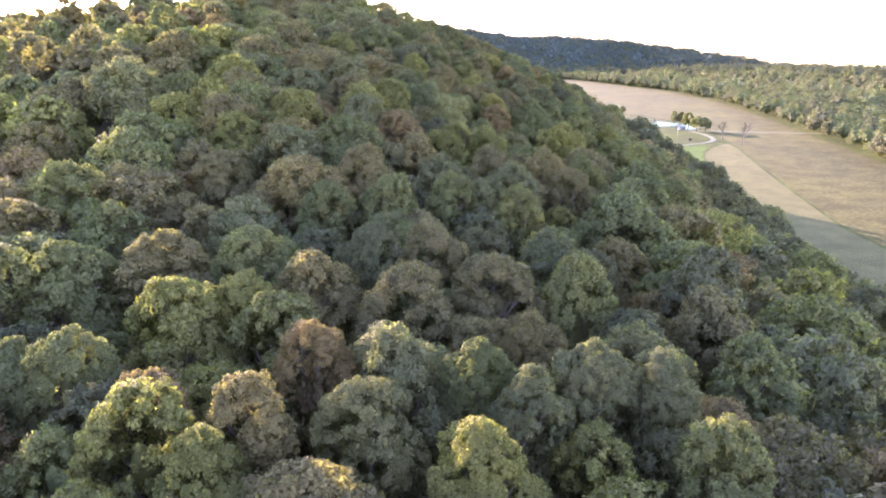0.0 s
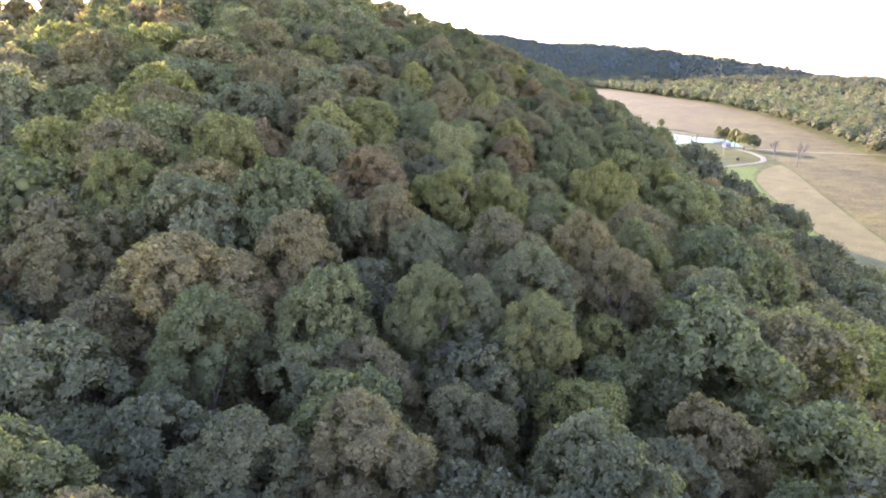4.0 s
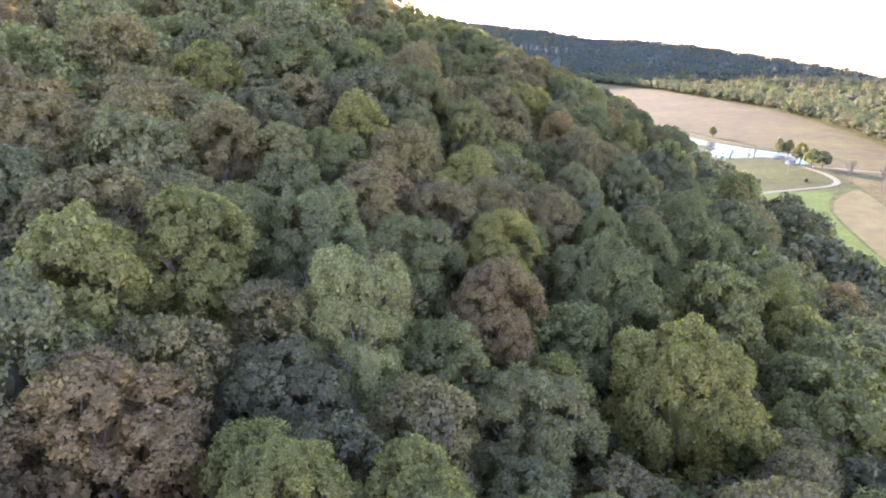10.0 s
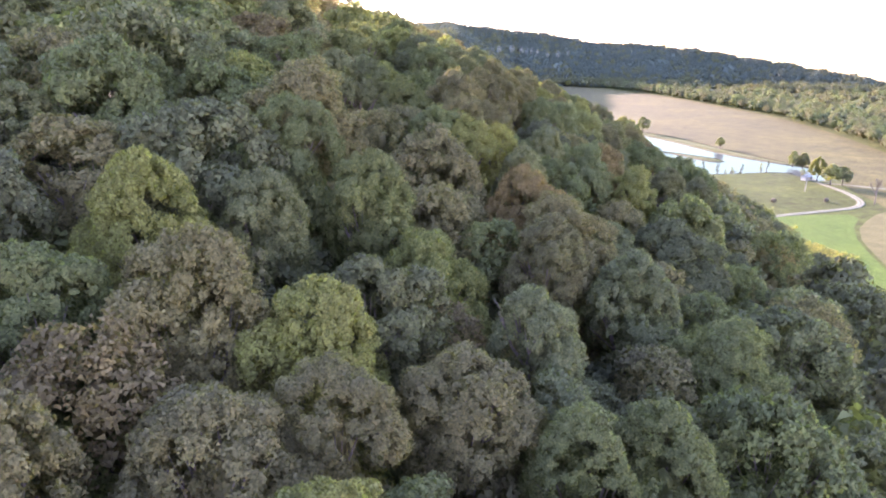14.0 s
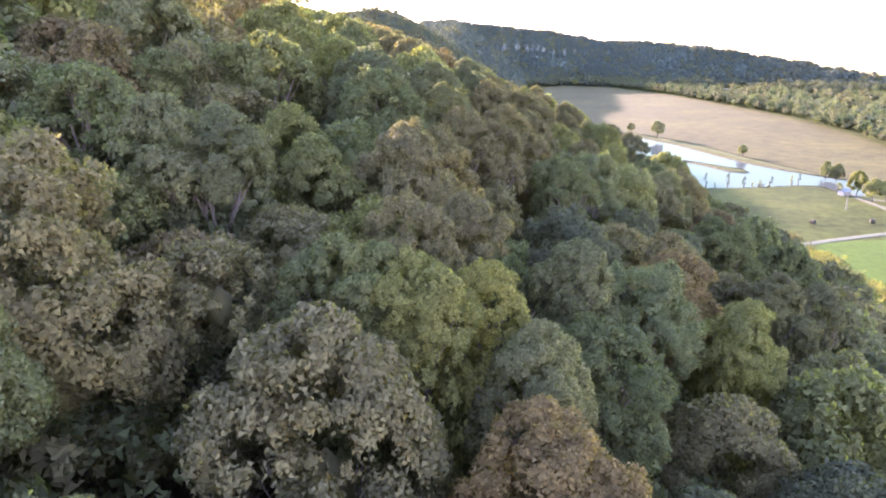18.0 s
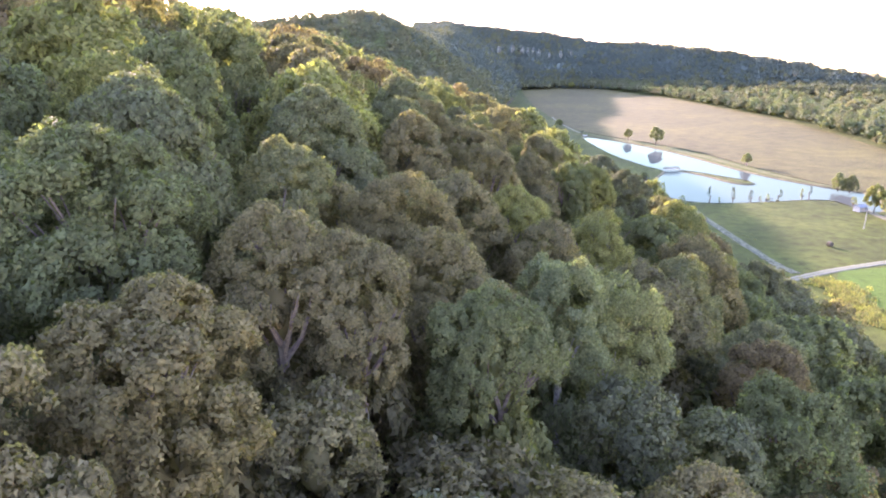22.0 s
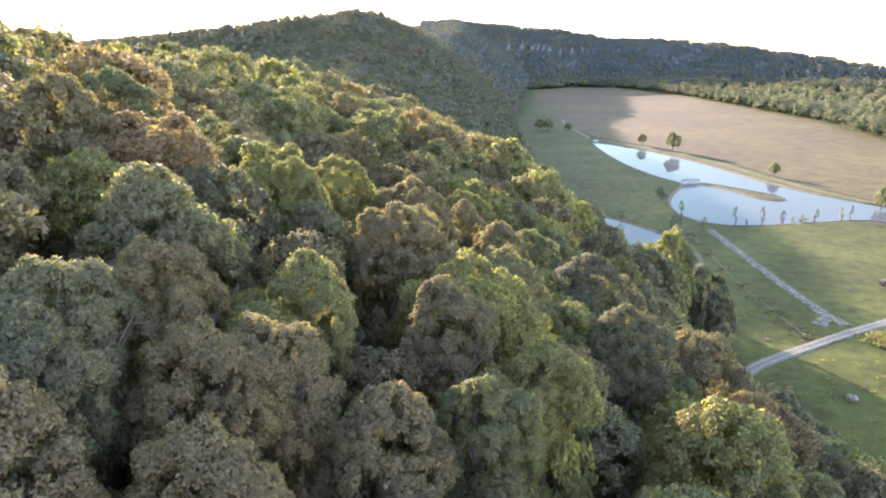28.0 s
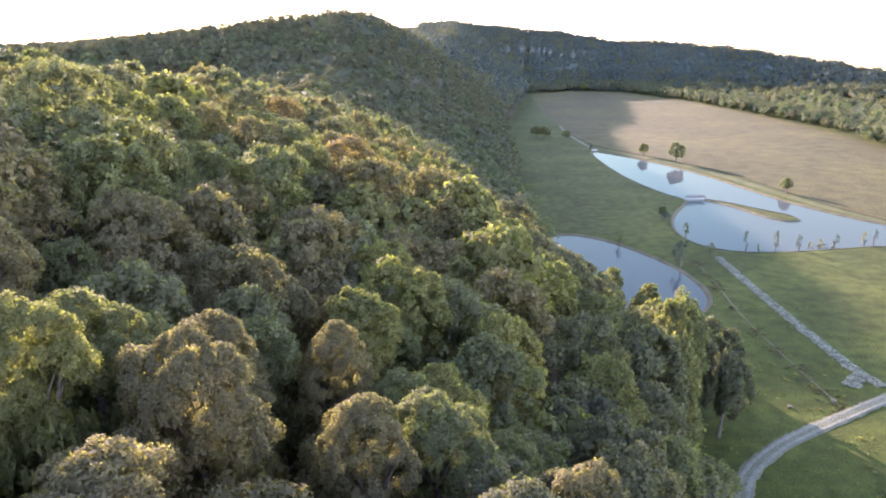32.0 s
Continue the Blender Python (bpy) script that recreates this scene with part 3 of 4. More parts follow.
# Trees that stand out: x, y, crown radius.
NOTED = {
    "G": [(14.5, 30.4, 1.9), (2.6, 37.4, 2.2), (-22, 37.4, 2.4), (21.8, 42.3, 2.5), (-28.7, 51.1, 4.1), (-29.6, 60.9, 3.4), (8.8, 71.1, 2.5), (1.9, 73, 2.6), (20.9, 75, 6.1), (-11, 85.5, 5.6), (29.6, 96.1, 4.3), (36.3, 101.3, 2.8), (31, 114.6, 4.1), (33.3, 120, 4), (17.6, 121, 3.8), (26.2, 123.4, 4.4), (18.3, 127.6, 2), (22.3, 130.1, 2.8), (28.3, 133.2, 3.9), (27.7, 140.1, 2.8), (9, 158.7, 1.6), (32, 168.6, 5.6), (-16.7, 168.6, 5.1), (19, 184.8, 1.6), (31.9, 190, 3.3), (24.5, 221.3, 2.3), (16.7, 223.8, 1.6), (11.4, 250.8, 2.2), (26.7, 254.5, 2.7), (27.9, 269.9, 4.4), (13.3, 294.8, 3.6), (39.7, 302, 3.4)],
    "Y": [(-11.3, 29.1, 1.7), (2.4, 29.8, 2.5), (-15.4, 31.5, 3.1), (-18.1, 44.7, 3.8), (-14.1, 47.4, 2.1), (40.9, 68.9, 4.8), (-24.5, 86.2, 3), (3, 93.5, 2.3), (7.3, 94.5, 3), (-19.1, 95.6, 3.2), (-31.5, 98.5, 3.8), (-10.5, 103.5, 3.8), (21, 111.1, 6.7), (10.1, 120, 2.2), (32.9, 124.2, 2.1), (32.8, 129.1, 2.1), (-54.2, 133.5, 5.9), (12, 159.1, 1.6), (14.3, 160.9, 1.6), (27.5, 170.4, 2.1), (0.9, 193.5, 2.8), (20.1, 203.7, 2.4), (-8.2, 204.9, 5.9), (25.3, 205.2, 2.3), (4.7, 212.1, 6), (37.3, 220.8, 1.7), (27.1, 226, 1.6), (23.1, 232.4, 4.1), (11.4, 238.6, 2.2), (12, 246.2, 1.6), (20.4, 275.6, 3.3), (29, 276.8, 3.6), (38.5, 283.6, 3.5), (27.4, 296.5, 7), (34.3, 301.7, 3), (28.9, 304, 2.7), (23.1, 308.3, 5.5), (-16.8, 312.2, 7.4)],
    "S": [(5.1, 34.1, 2.2), (9.3, 36.9, 2.4), (13.3, 37.3, 1.6), (28.6, 45.7, 4.2), (10.3, 59.1, 4.2), (5.3, 74, 1.9), (9.2, 78.6, 3.5), (-17, 81, 4.8), (23.2, 81.1, 3.9), (-10.3, 97.8, 3.6), (-14.1, 116.4, 4.4), (-3.8, 117.4, 2.8), (-6.1, 122.4, 2.2), (16.8, 134.6, 2.3), (23.5, 145.8, 3.6), (16.3, 158.3, 1.6), (-0.2, 164.9, 1.8), (2, 165.5, 1.6), (18.6, 167.4, 1.7), (9.6, 190.2, 2.3), (30.3, 203.9, 2.5), (7, 204.4, 3.5), (12, 213.9, 2), (11.1, 216.3, 2), (8.9, 225.3, 3.9), (45, 300.6, 4.7)],
    "O": [(-10.1, 33.2, 2.3), (-2.2, 47.9, 4.4), (-9.3, 50.7, 3), (-0.5, 58.8, 3.4), (-7.8, 78.4, 3.3), (16.9, 81.9, 2.7), (7.2, 84.5, 3.7), (1, 118.9, 1.8), (9, 124.7, 1.9), (1.9, 129.5, 3.6), (17.8, 144.9, 2.5), (9.6, 154.3, 5.4), (-1, 155.3, 4.7), (10.9, 163.1, 2.1), (13.1, 166.2, 2), (9.4, 171.4, 2.8), (11.7, 182.8, 1.7), (14.2, 183.8, 1.8), (16.6, 189, 1.6), (14.5, 193.3, 1.8), (21.8, 197.7, 1.8), (12.7, 210, 2.8), (17.6, 212, 2.2), (15.6, 216.3, 1.7), (21.5, 217.4, 2.3), (17.3, 218, 1.8), (2.7, 219, 4.4), (12.5, 220, 1.6), (22.3, 227.5, 2.4), (18, 235.9, 2.4), (17.3, 248.7, 3), (23.9, 251.1, 2), (15.8, 254.2, 2.5), (20.3, 259.2, 1.9), (3.5, 267.9, 4.3), (5.9, 274.5, 4.1), (12.6, 277.5, 3.7), (-68.8, 534.4, 7.5)],
    "B": [(2.5, 105.8, 3.1), (-1.1, 113.1, 3), (22.3, 169.2, 2.4), (21.8, 191.3, 2.3), (24.9, 192.6, 2.3)],
    "A": [(-7.6, 39.7, 2.3), (9.9, 112.5, 2.7), (16.5, 154.3, 2.9), (33.3, 195.7, 2.5), (38.6, 233.7, 2.1)],
    "D": [(24.4, 57.9, 3.5), (50.7, 159.9, 7.5), (33.5, 181.7, 2.6), (54.9, 182, 7.5), (37.2, 183.7, 2.4), (45.1, 214.8, 3.7), (32.3, 237, 3.1), (30.8, 247.6, 3.4), (37.8, 272.7, 3.6)],
}
rng = random.Random(5)
noted = [(x, y, r, kind) for kind, some in NOTED.items() for x, y, r in some]


def scattered(x0, x1, y0, y1, gap, keep, seed, taken=()):
    """Points no nearer than their spacing, in a stretch of the plan."""
    rnd = random.Random(seed)
    cells, out = {}, []
    for x, y, r in taken:
        cells.setdefault((int(x // 10), int(y // 10)), []).append((x, y, r))
    for _ in range(int((x1 - x0) * (y1 - y0) / gap ** 2 * 6)):
        x, y, r = rnd.uniform(x0, x1), rnd.uniform(y0, y1), gap * 0.5 * rnd.uniform(0.78, 1.3)
        if not keep(x, y):
            continue
        ci, cj = int(x // 10), int(y // 10)
        if all((x - a) ** 2 + (y - b) ** 2 > (0.8 * (r + c)) ** 2 for i in (-1, 0, 1) for j in (-1, 0, 1) for a, b, c in cells.get((ci + i, cj + j), ())):
            cells.setdefault((ci, cj), []).append((x, y, r))
            out.append((x, y, r))
    return out


def wooded(x, y):
    return x < np.interp(y, EDGE_Y, EDGE_X) - 1


def beneath(x, y):
    """How near a tree lies to the strip of wood under the flight line."""
    off = x - (1 + 0.135 * y)
    return 3 if 24 < y < 262 and (-23 if y > 120 else -15) < off < 8 else 2 if 10 < y < 272 and -38 < off < 15 else 1 if 0 < y < 290 and -66 < off < 24 else 0


def pick_kind(rnd, x, y):
    u = rnd.random()
    if x > np.interp(y, EDGE_Y, EDGE_X) - 24:
        return "D" if u < 0.7 else "G" if u < 0.85 else "S" if u < 0.94 else "O"
    # Many olive-brown crowns: the flare's brown cast is spread by leaf kind.
    return "G" if u < 0.27 else "O" if u < 0.62 else "S" if u < 0.78 else "Y" if u < 0.87 else "D" if u < 0.94 else "A"


fill = scattered(-84, 85, -25, 400, 7.4, wooded, 3, [(x, y, r) for x, y, r, k in noted])
mid_spots, brow = [], []
for x, y, r, kind in noted:
    tree(x, y, min(max(r * 1.12, 2.5), 4.7 if beneath(x, y) == 3 else 8.0), kind, rng.randrange(6), treetop(x, y) + rng.uniform(0.4, 1.2), rng.uniform(0, 360), "trees of the wooded hill", pale=kind == "B", squash=rng.uniform(0.9, 1.12), stretch=1.25 if kind == "B" else 1.15, close=beneath(x, y))
for x, y, r in fill:
    kind, r = pick_kind(rng, x, y), r * 1.12
    top = treetop(x, y) + rng.uniform(-1.8, 1.2)
    if beneath(x, y) >= 2:
        tree(x, y, r, kind, rng.randrange(6), top, rng.uniform(0, 360), "trees of the wooded hill", squash=rng.uniform(0.85, 1.18), stretch=rng.uniform(0.95, 1.25), close=beneath(x, y))
    else:
        (brow if beneath(x, y) or (x > 20 and 20 < y < 330) else mid_spots).append((x, y, r * 1.08, top - r * 2.1, kind))
gaps, close_gaps, inner = [], [], []
for x, y, r in scattered(-34, 62, 8, 300, 4.1, wooded, 31, [(x, y, r) for x, y, r, k in noted] + fill):
    spot = (x, y, r, treetop(x, y) - rng.uniform(0.4, 3.6) - r * 1.95, pick_kind(rng, x, y))
    if beneath(x, y) >= 2:
        inner.append((x, y, r * 1.2, treetop(x, y) - rng.uniform(0.5, 3.2) - r * 1.2 * 2.0, spot[4]))
    else:
        (close_gaps if beneath(x, y) else gaps).append(spot)
joined("woodland", BROW_CROWNS, gaps, "slender young trees filling gaps in the canopy")
joined("woodland", FILLER_CROWNS, inner, "slender young trees filling gaps in the canopy")
joined("woodland", UNDER_CROWNS, close_gaps, "slender young trees filling gaps in the canopy")
outer = []
for x, y, r in scattered(-190, -84, -30, 420, 9.0, wooded, 33):
    outer.append((x, y, r * 1.1, treetop(x, y) + rng.uniform(-2, 1) - r * 1.75, pick_kind(rng, x, y)))
joined("woodland", FILLER_CROWNS, [s for s in brow if s[1] > 30], "mixed woodland along the brow and lower edge of the hill")
joined("woodland", BROW_CROWNS, [s for s in brow if s[1] <= 30], "mixed woodland along the brow and lower edge of the hill")
joined("woodland", MID_CROWNS, outer, "mixed woodland beyond the crest of the hill")
joined("woodland", FILLER_CROWNS, [s for s in mid_spots if s[0] > -30 and 255 < s[1] < 345], "mixed green and olive woodland along the spur")
joined("woodland", BROW_CROWNS, [s for s in mid_spots if s[0] <= -44 or s[1] >= 345], "mixed woodland on the upper and farther hillside")
joined("woodland", MID_CROWNS, [s for s in mid_spots if -44 < s[0] and s[1] < 345 and not (s[0] > -30 and 255 < s[1])], "mixed green and olive woodland covering the hillside")

under, close_under, deep_under = [], [], []
for x, y, r in scattered(-30, 78, 5, 340, 6.2, wooded, 21):
    spot = (x, y, r, treetop(x, y) - rng.uniform(1.5, 5.0) - r * 1.95, rng.choice("GGDSO"))
    if beneath(x, y) >= 2:
        deep_under.append((x, y, r, spot[3] - 3.0, spot[4]))
    else:
        (close_under if beneath(x, y) else under).append(spot)
joined("understorey", MID_CROWNS, under, "shaded young trees and shrubs under the canopy", "undergrowth")
joined("understorey", FINE_CROWNS, deep_under, "shaded young trees and shrubs under the canopy", "undergrowth")
joined("understorey", UNDER_CROWNS, close_under, "shaded young trees and shrubs under the canopy", "undergrowth")

# Farther trees turn to F, the leaf colour tinted for haze.
far_spots = []
for x, y, r in scattered(-440, 45, 400, 1600, 10.0, lambda a, b: wooded(a, b) and a > np.interp(b, AXIS_Y, AXIS_X) - (270 if 640 < b < 1150 else 60), 8):
    top = max(float(canopy(x, y)), float(far_ridge(x, y)[0])) + rng.uniform(-2, 0.8)
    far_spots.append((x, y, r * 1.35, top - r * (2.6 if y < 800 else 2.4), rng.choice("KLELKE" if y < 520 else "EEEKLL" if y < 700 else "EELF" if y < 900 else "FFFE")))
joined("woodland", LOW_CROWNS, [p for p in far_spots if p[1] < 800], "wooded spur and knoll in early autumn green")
joined("woodland", FAR_CROWNS, [p for p in far_spots if p[1] >= 800], "distant wooded hills in green partly tinted for haze")



def canopy_sheet(xs, ys, top, drop, keep, kind, label):
    """Closed lower canopy of woods seen only from far off: a lumpy leafy surface that the crowns stand out of."""
    x, y = np.meshgrid(xs, ys)
    rnd = np.random.RandomState(len(xs))
    x, y = x + rnd.uniform(-1.5, 1.5, x.shape), y + rnd.uniform(-1.5, 1.5, x.shape)
    z = top(x, y) - drop + rnd.uniform(-0.8, 0.8, x.shape)
    g = np.arange(x.size).reshape(x.shape)
    q = np.stack([g[:-1, :-1], g[:-1, 1:], g[1:, 1:], g[1:, :-1]], -1)[keep(x, y)[:-1, :-1]]
    used, q = np.unique(q, return_inverse=True)
    v = np.stack([x.ravel(), y.ravel(), z.ravel()], -1)[used]
    tagged(made("woodland", v, q.reshape(-1, 4), [LEAVES[kind]], smooth=True), label, "woodland", kind="stuff")


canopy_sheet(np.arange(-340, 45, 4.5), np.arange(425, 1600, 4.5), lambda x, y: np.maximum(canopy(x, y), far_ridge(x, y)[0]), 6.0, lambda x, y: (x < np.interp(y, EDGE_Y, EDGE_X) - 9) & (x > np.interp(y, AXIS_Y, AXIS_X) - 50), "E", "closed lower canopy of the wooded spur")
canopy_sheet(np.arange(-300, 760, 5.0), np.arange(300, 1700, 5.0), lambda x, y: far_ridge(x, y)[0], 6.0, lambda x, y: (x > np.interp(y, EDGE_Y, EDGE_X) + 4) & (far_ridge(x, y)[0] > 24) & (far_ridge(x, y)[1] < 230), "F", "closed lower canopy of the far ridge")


def ridge_line(x):
    return float(np.interp(x, [p[0] for p in RIDGE[:10]] + [520, 700], [p[1] for p in RIDGE[:10]] + [2000, 2000]))


# The ridge's haze lies in its leaf tint (F), not in the air.
ridge_spots = []
for x, y, r in scattered(-300, 760, 300, 1680, 8.0, lambda a, b: a > np.interp(b, EDGE_Y, EDGE_X) and b < ridge_line(a) + 30 and far_ridge(a, b)[0] > (2 if a > 470 else -4) and far_ridge(a, b)[1] < (60 if b < 900 else 260) and not (far_ridge(a, b)[0] < 12 and inside_by(np.array(a), np.array(b), FAR_FIELD) > -4), 9):
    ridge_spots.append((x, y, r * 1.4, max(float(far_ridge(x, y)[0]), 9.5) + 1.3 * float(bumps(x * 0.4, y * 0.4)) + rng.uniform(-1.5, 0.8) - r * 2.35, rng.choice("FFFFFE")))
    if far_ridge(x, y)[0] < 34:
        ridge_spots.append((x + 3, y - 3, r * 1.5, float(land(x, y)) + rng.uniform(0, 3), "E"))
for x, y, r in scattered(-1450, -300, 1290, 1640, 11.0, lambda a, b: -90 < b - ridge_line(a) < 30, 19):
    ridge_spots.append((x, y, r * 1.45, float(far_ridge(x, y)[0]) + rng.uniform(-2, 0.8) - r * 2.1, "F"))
joined("woodland", FAR_CROWNS, ridge_spots, "wooded ridge across the valley with haze tinted into its leaves")

belt_x, belt_y = [p[0] for p in BELT_LINE][::-1], [p[1] for p in BELT_LINE][::-1]


def belt_wide(y):
    return float(np.interp(y, [300, 560, 760, 1000], [150, 100, 45, 36]))


def in_belt(x, y):
    """A narrow belt far up the valley that broadens into woods nearer by."""
    return 2 < x - float(np.interp(y, belt_y, belt_x)) < belt_wide(y)


belt_spots = []
for x, y, r in scattered(130, 380, -60, 1470, 8.0, in_belt, 10):
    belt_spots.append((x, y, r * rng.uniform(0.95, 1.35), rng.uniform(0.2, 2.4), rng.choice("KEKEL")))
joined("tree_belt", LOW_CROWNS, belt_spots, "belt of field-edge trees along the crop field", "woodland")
pasture = []
for x, y, r in scattered(180, 560, -40, 1400, 22.0, lambda a, b: float(np.interp(b, belt_y, belt_x)) + belt_wide(b) < a and far_ridge(a, b)[0] < 19 and not inside_by(np.array(a), np.array(b), FAR_FIELD) > -4, 11):
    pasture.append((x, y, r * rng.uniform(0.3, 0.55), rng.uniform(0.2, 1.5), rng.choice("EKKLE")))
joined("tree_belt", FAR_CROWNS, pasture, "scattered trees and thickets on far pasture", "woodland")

# Trees round the pond and lane.
for x, y, r, top, kind, words in (
    (38.4, 746.4, 4.8, 8.4, "G", "round tree on the grass by the wood"),
    (45.0, 746.4, 4.3, 8.2, "S", "round tree on the grass by the wood"),
    (60.0, 735.6, 3.1, 6.6, "G", "small rounded tree on the grass"),
    (104.0, 657, 3.2, 7.4, "G", "small tree on the pond bank"),
    (118.4, 631.5, 4.6, 10.6, "B", "full rounded tree on the pond bank"),
    (150.6, 547.0, 2.7, 6.4, "B", "pointed small tree between pond and field"),
    (169.8, 480.6, 2.9, 7.0, "B", "rounded tree at the pond end"),
    (173.4, 476.8, 3.1, 6.6, "S", "rounded tree at the pond end"),
    (162.4, 434.4, 4.1, 10.8, "Y", "spreading tree beside the lane"),
    (165.0, 425.6, 5.0, 9.2, "B", "spreading tree beside the lane"),
    (170.4, 426.0, 3.6, 7.8, "S", "low tree beside the lane"),
    (120.0, 1326.0, 5.4, 10.2, "Y", "lone pale tree at the field corner"),
    (85.2, 493.2, 1.7, 5.0, "B", "small thin tree on the pond bank"),
    (49.6, 306.0, 4.2, 33.0, "G", "tall leafy tree at the wood's lower corner"),
    (52.0, 313.5, 4.2, 31.5, "G", "tall leafy tree at the wood's lower corner"),
    (64.8, 361.2, 4.6, 14.4, "S", "leafy tree at the wood's lower edge"),
    (67.2, 346.8, 4.6, 15.0, "D", "leafy tree at the wood's lower edge"),
    (65.4, 333.6, 4.3, 15.6, "D", "leafy tree at the wood's lower edge"),
    (61.2, 342.0, 5.0, 18.0, "D", "leafy tree at the wood's lower edge"),
    (56.4, 352.8, 5.0, 16.8, "G", "leafy tree at the wood's lower edge"),
    (57.6, 367.2, 4.3, 14.4, "Y", "leafy tree at the wood's lower edge"),
    (50.4, 374.4, 4.3, 15.6, "G", "leafy tree at the wood's lower edge"),
):
    tree(x, y, r, kind, rng.randrange(6), top, rng.uniform(0, 360), "trees round the pond", words, close=int(top > 30), stretch=2.2 if top > 30 else 1.55)

# ---- pond side ----
for x, y, r, top, kind, words in (
    (88.1, 465.2, 1.2, 4.8, "G", "young conifer-like tree on the pond bank"),
    (92.2, 445.9, 1.3, 3.1, "G", "low bush on the pond bank"),
    (104.2, 450.5, 0.7, 6.0, "F", "slender sapling on the pond bank"),
    (109.0, 452.4, 0.4, 1.6, "G", "small bush on the pond bank"),
    (114.7, 452.9, 1.0, 5.2, "F", "thin sapling on the pond bank"),
    (122.2, 453.6, 1.0, 4.1, "F", "young tree on the pond bank"),
    (127.2, 456.0, 0.4, 1.7, "G", "small bush on the pond bank"),
    (130.4, 456.7, 0.8, 2.2, "G", "small bush on the pond bank"),
    (135.6, 457.2, 0.7, 3.8, "F", "thin sapling on the pond bank"),
    (146.2, 461.4, 0.7, 3.6, "S", "slender sapling on the pond bank"),
    (148.8, 459.6, 0.6, 5.0, "F", "slender sapling on the pond bank"),
    (162.0, 448.8, 1.2, 2.9, "G", "low bush on the pond bank"),
    (79.0, 430.8, 2.2, 7.2, "F", "sparse slender tree at the water's edge"),
    (63.6, 454.8, 1.2, 3.1, "G", "low shrub at the water's edge"),
    (85.8, 490.8, 1.8, 3.1, "F", "twiggy shrub on the pond bank"),
    (74.3, 685.2, 1.4, 2.9, "F", "dark bush at the pond tip"),
):
    tree(x, y, r, kind, rng.randrange(6), top, rng.uniform(0, 360), "young trees on the pond bank", words, pale=kind == "B", name="sapling", stretch=4.0)


def box(bm, x0, x1, y0, y1, z0, z1, bevel=0.0):
    vs = [bm.verts.new((x, y, z)) for z in (z0, z1) for x, y in ((x0, y0), (x1, y0), (x1, y1), (x0, y1))]
    for f in ((3, 2, 1, 0), (4, 5, 6, 7), (0, 1, 5, 4), (1, 2, 6, 5), (2, 3, 7, 6), (3, 0, 4, 7)):
        bm.faces.new([vs[i] for i in f])
    if bevel:
        bmesh.ops.bevel(bm, geom=bm.edges[:], offset=bevel, segments=1, affect="EDGES")


def boxed(*args):
    bm = bmesh.new()
    box(bm, *args)
    return bm


def footbridge():
    """Timber bridge from the bank to the island: deck boards on two beams, post-and-rail sides."""
    root = empty("footbridge", *[(102.5, 529.9)][0], 0.05, "pale-decked timber footbridge with dark railings over the pond channel", "bridge", turn=14)
    for y in (-0.8, 0.8):
        part("beam", boxed(0, 8.4, y - 0.1, y + 0.1, 0.05, 0.35, 0.02), WOOD, root)
    for i in range(28):
        part("board", boxed(0.3 * i, 0.3 * i + 0.27, -1.1, 1.1, 0.36, 0.42), WHITE, root)
    for y in (-1.05, 1.05):
        for i in range(6):
            part("post", boxed(0.05 + 1.64 * i, 0.23 + 1.64 * i, y - 0.09, y + 0.09, 0.1, 1.75, 0.015), DARK_WOOD, root)
        for z in (0.85, 1.2, 1.6):
            part("rail", boxed(0, 8.4, y - 0.05, y + 0.05, z, z + 0.1, 0.015), DARK_WOOD, root)


footbridge()


def rowing_boat(x, y, turn):
    """Small boat lying keel up on the bank."""
    root = empty("rowing_boat", x, y, 0.0, "small white boat lying keel up on the bank", "boat", turn=turn)
    bm = bmesh.new()
    rows = []
    for i in range(13):
        u = i / 6 - 1
        wide = 0.75 * (1 - abs(u) ** 2.6) + 0.03
        rows.append([bm.verts.new((2.1 * u, wide * math.cos(a), 0.62 * (1 - 0.25 * u * u) * math.sin(a) + 0.05)) for a in np.linspace(0, math.pi, 11)])
    for p, q in zip(rows, rows[1:]):
        for j in range(10):
            bm.faces.new((p[j], q[j], q[j + 1], p[j + 1]))
    part("hull", bm, WHITE, root)
    part("keel", boxed(-1.7, 1.7, -0.04, 0.04, 0.55, 0.74, 0.01), WOOD, root)
    for y in (-0.74, 0.74):
        part("gunwale", boxed(-1.3, 1.3, y - 0.04, y + 0.04, 0.0, 0.09, 0.01), WOOD, root)


rowing_boat(*[(76.1, 681)][0], 20)


def fallen_log(x, y, turn, length, r):
    root = empty("log", x, y, -0.25, "dark waterlogged log lying at the waterline", "log", "logs", turn)
    verts, faces = [], []
    tube(verts, faces, (-length / 2, 0, 0.1), (0, 0.1, 0.25), r, r * 0.9, 9)
    tube(verts, faces, (0, 0.1, 0.25), (length / 2, -0.1, 0.5), r * 0.9, r * 0.6, 9)
    made("bole", verts, faces, [DARK_WOOD], root)
    verts, faces = [], []
    tube(verts, faces, (0.3, 0, 0.3), (0.5, 0.3, 1.3), 0.09, 0.03, 5)
    tube(verts, faces, (-0.6, 0, 0.2), (-0.9, -0.2, 0.9), 0.08, 0.03, 5)
    made("branch", verts, faces, [DARK_WOOD], root)


fallen_log(*[(131.9, 459.1)][0], 12, 3.6, 0.24)


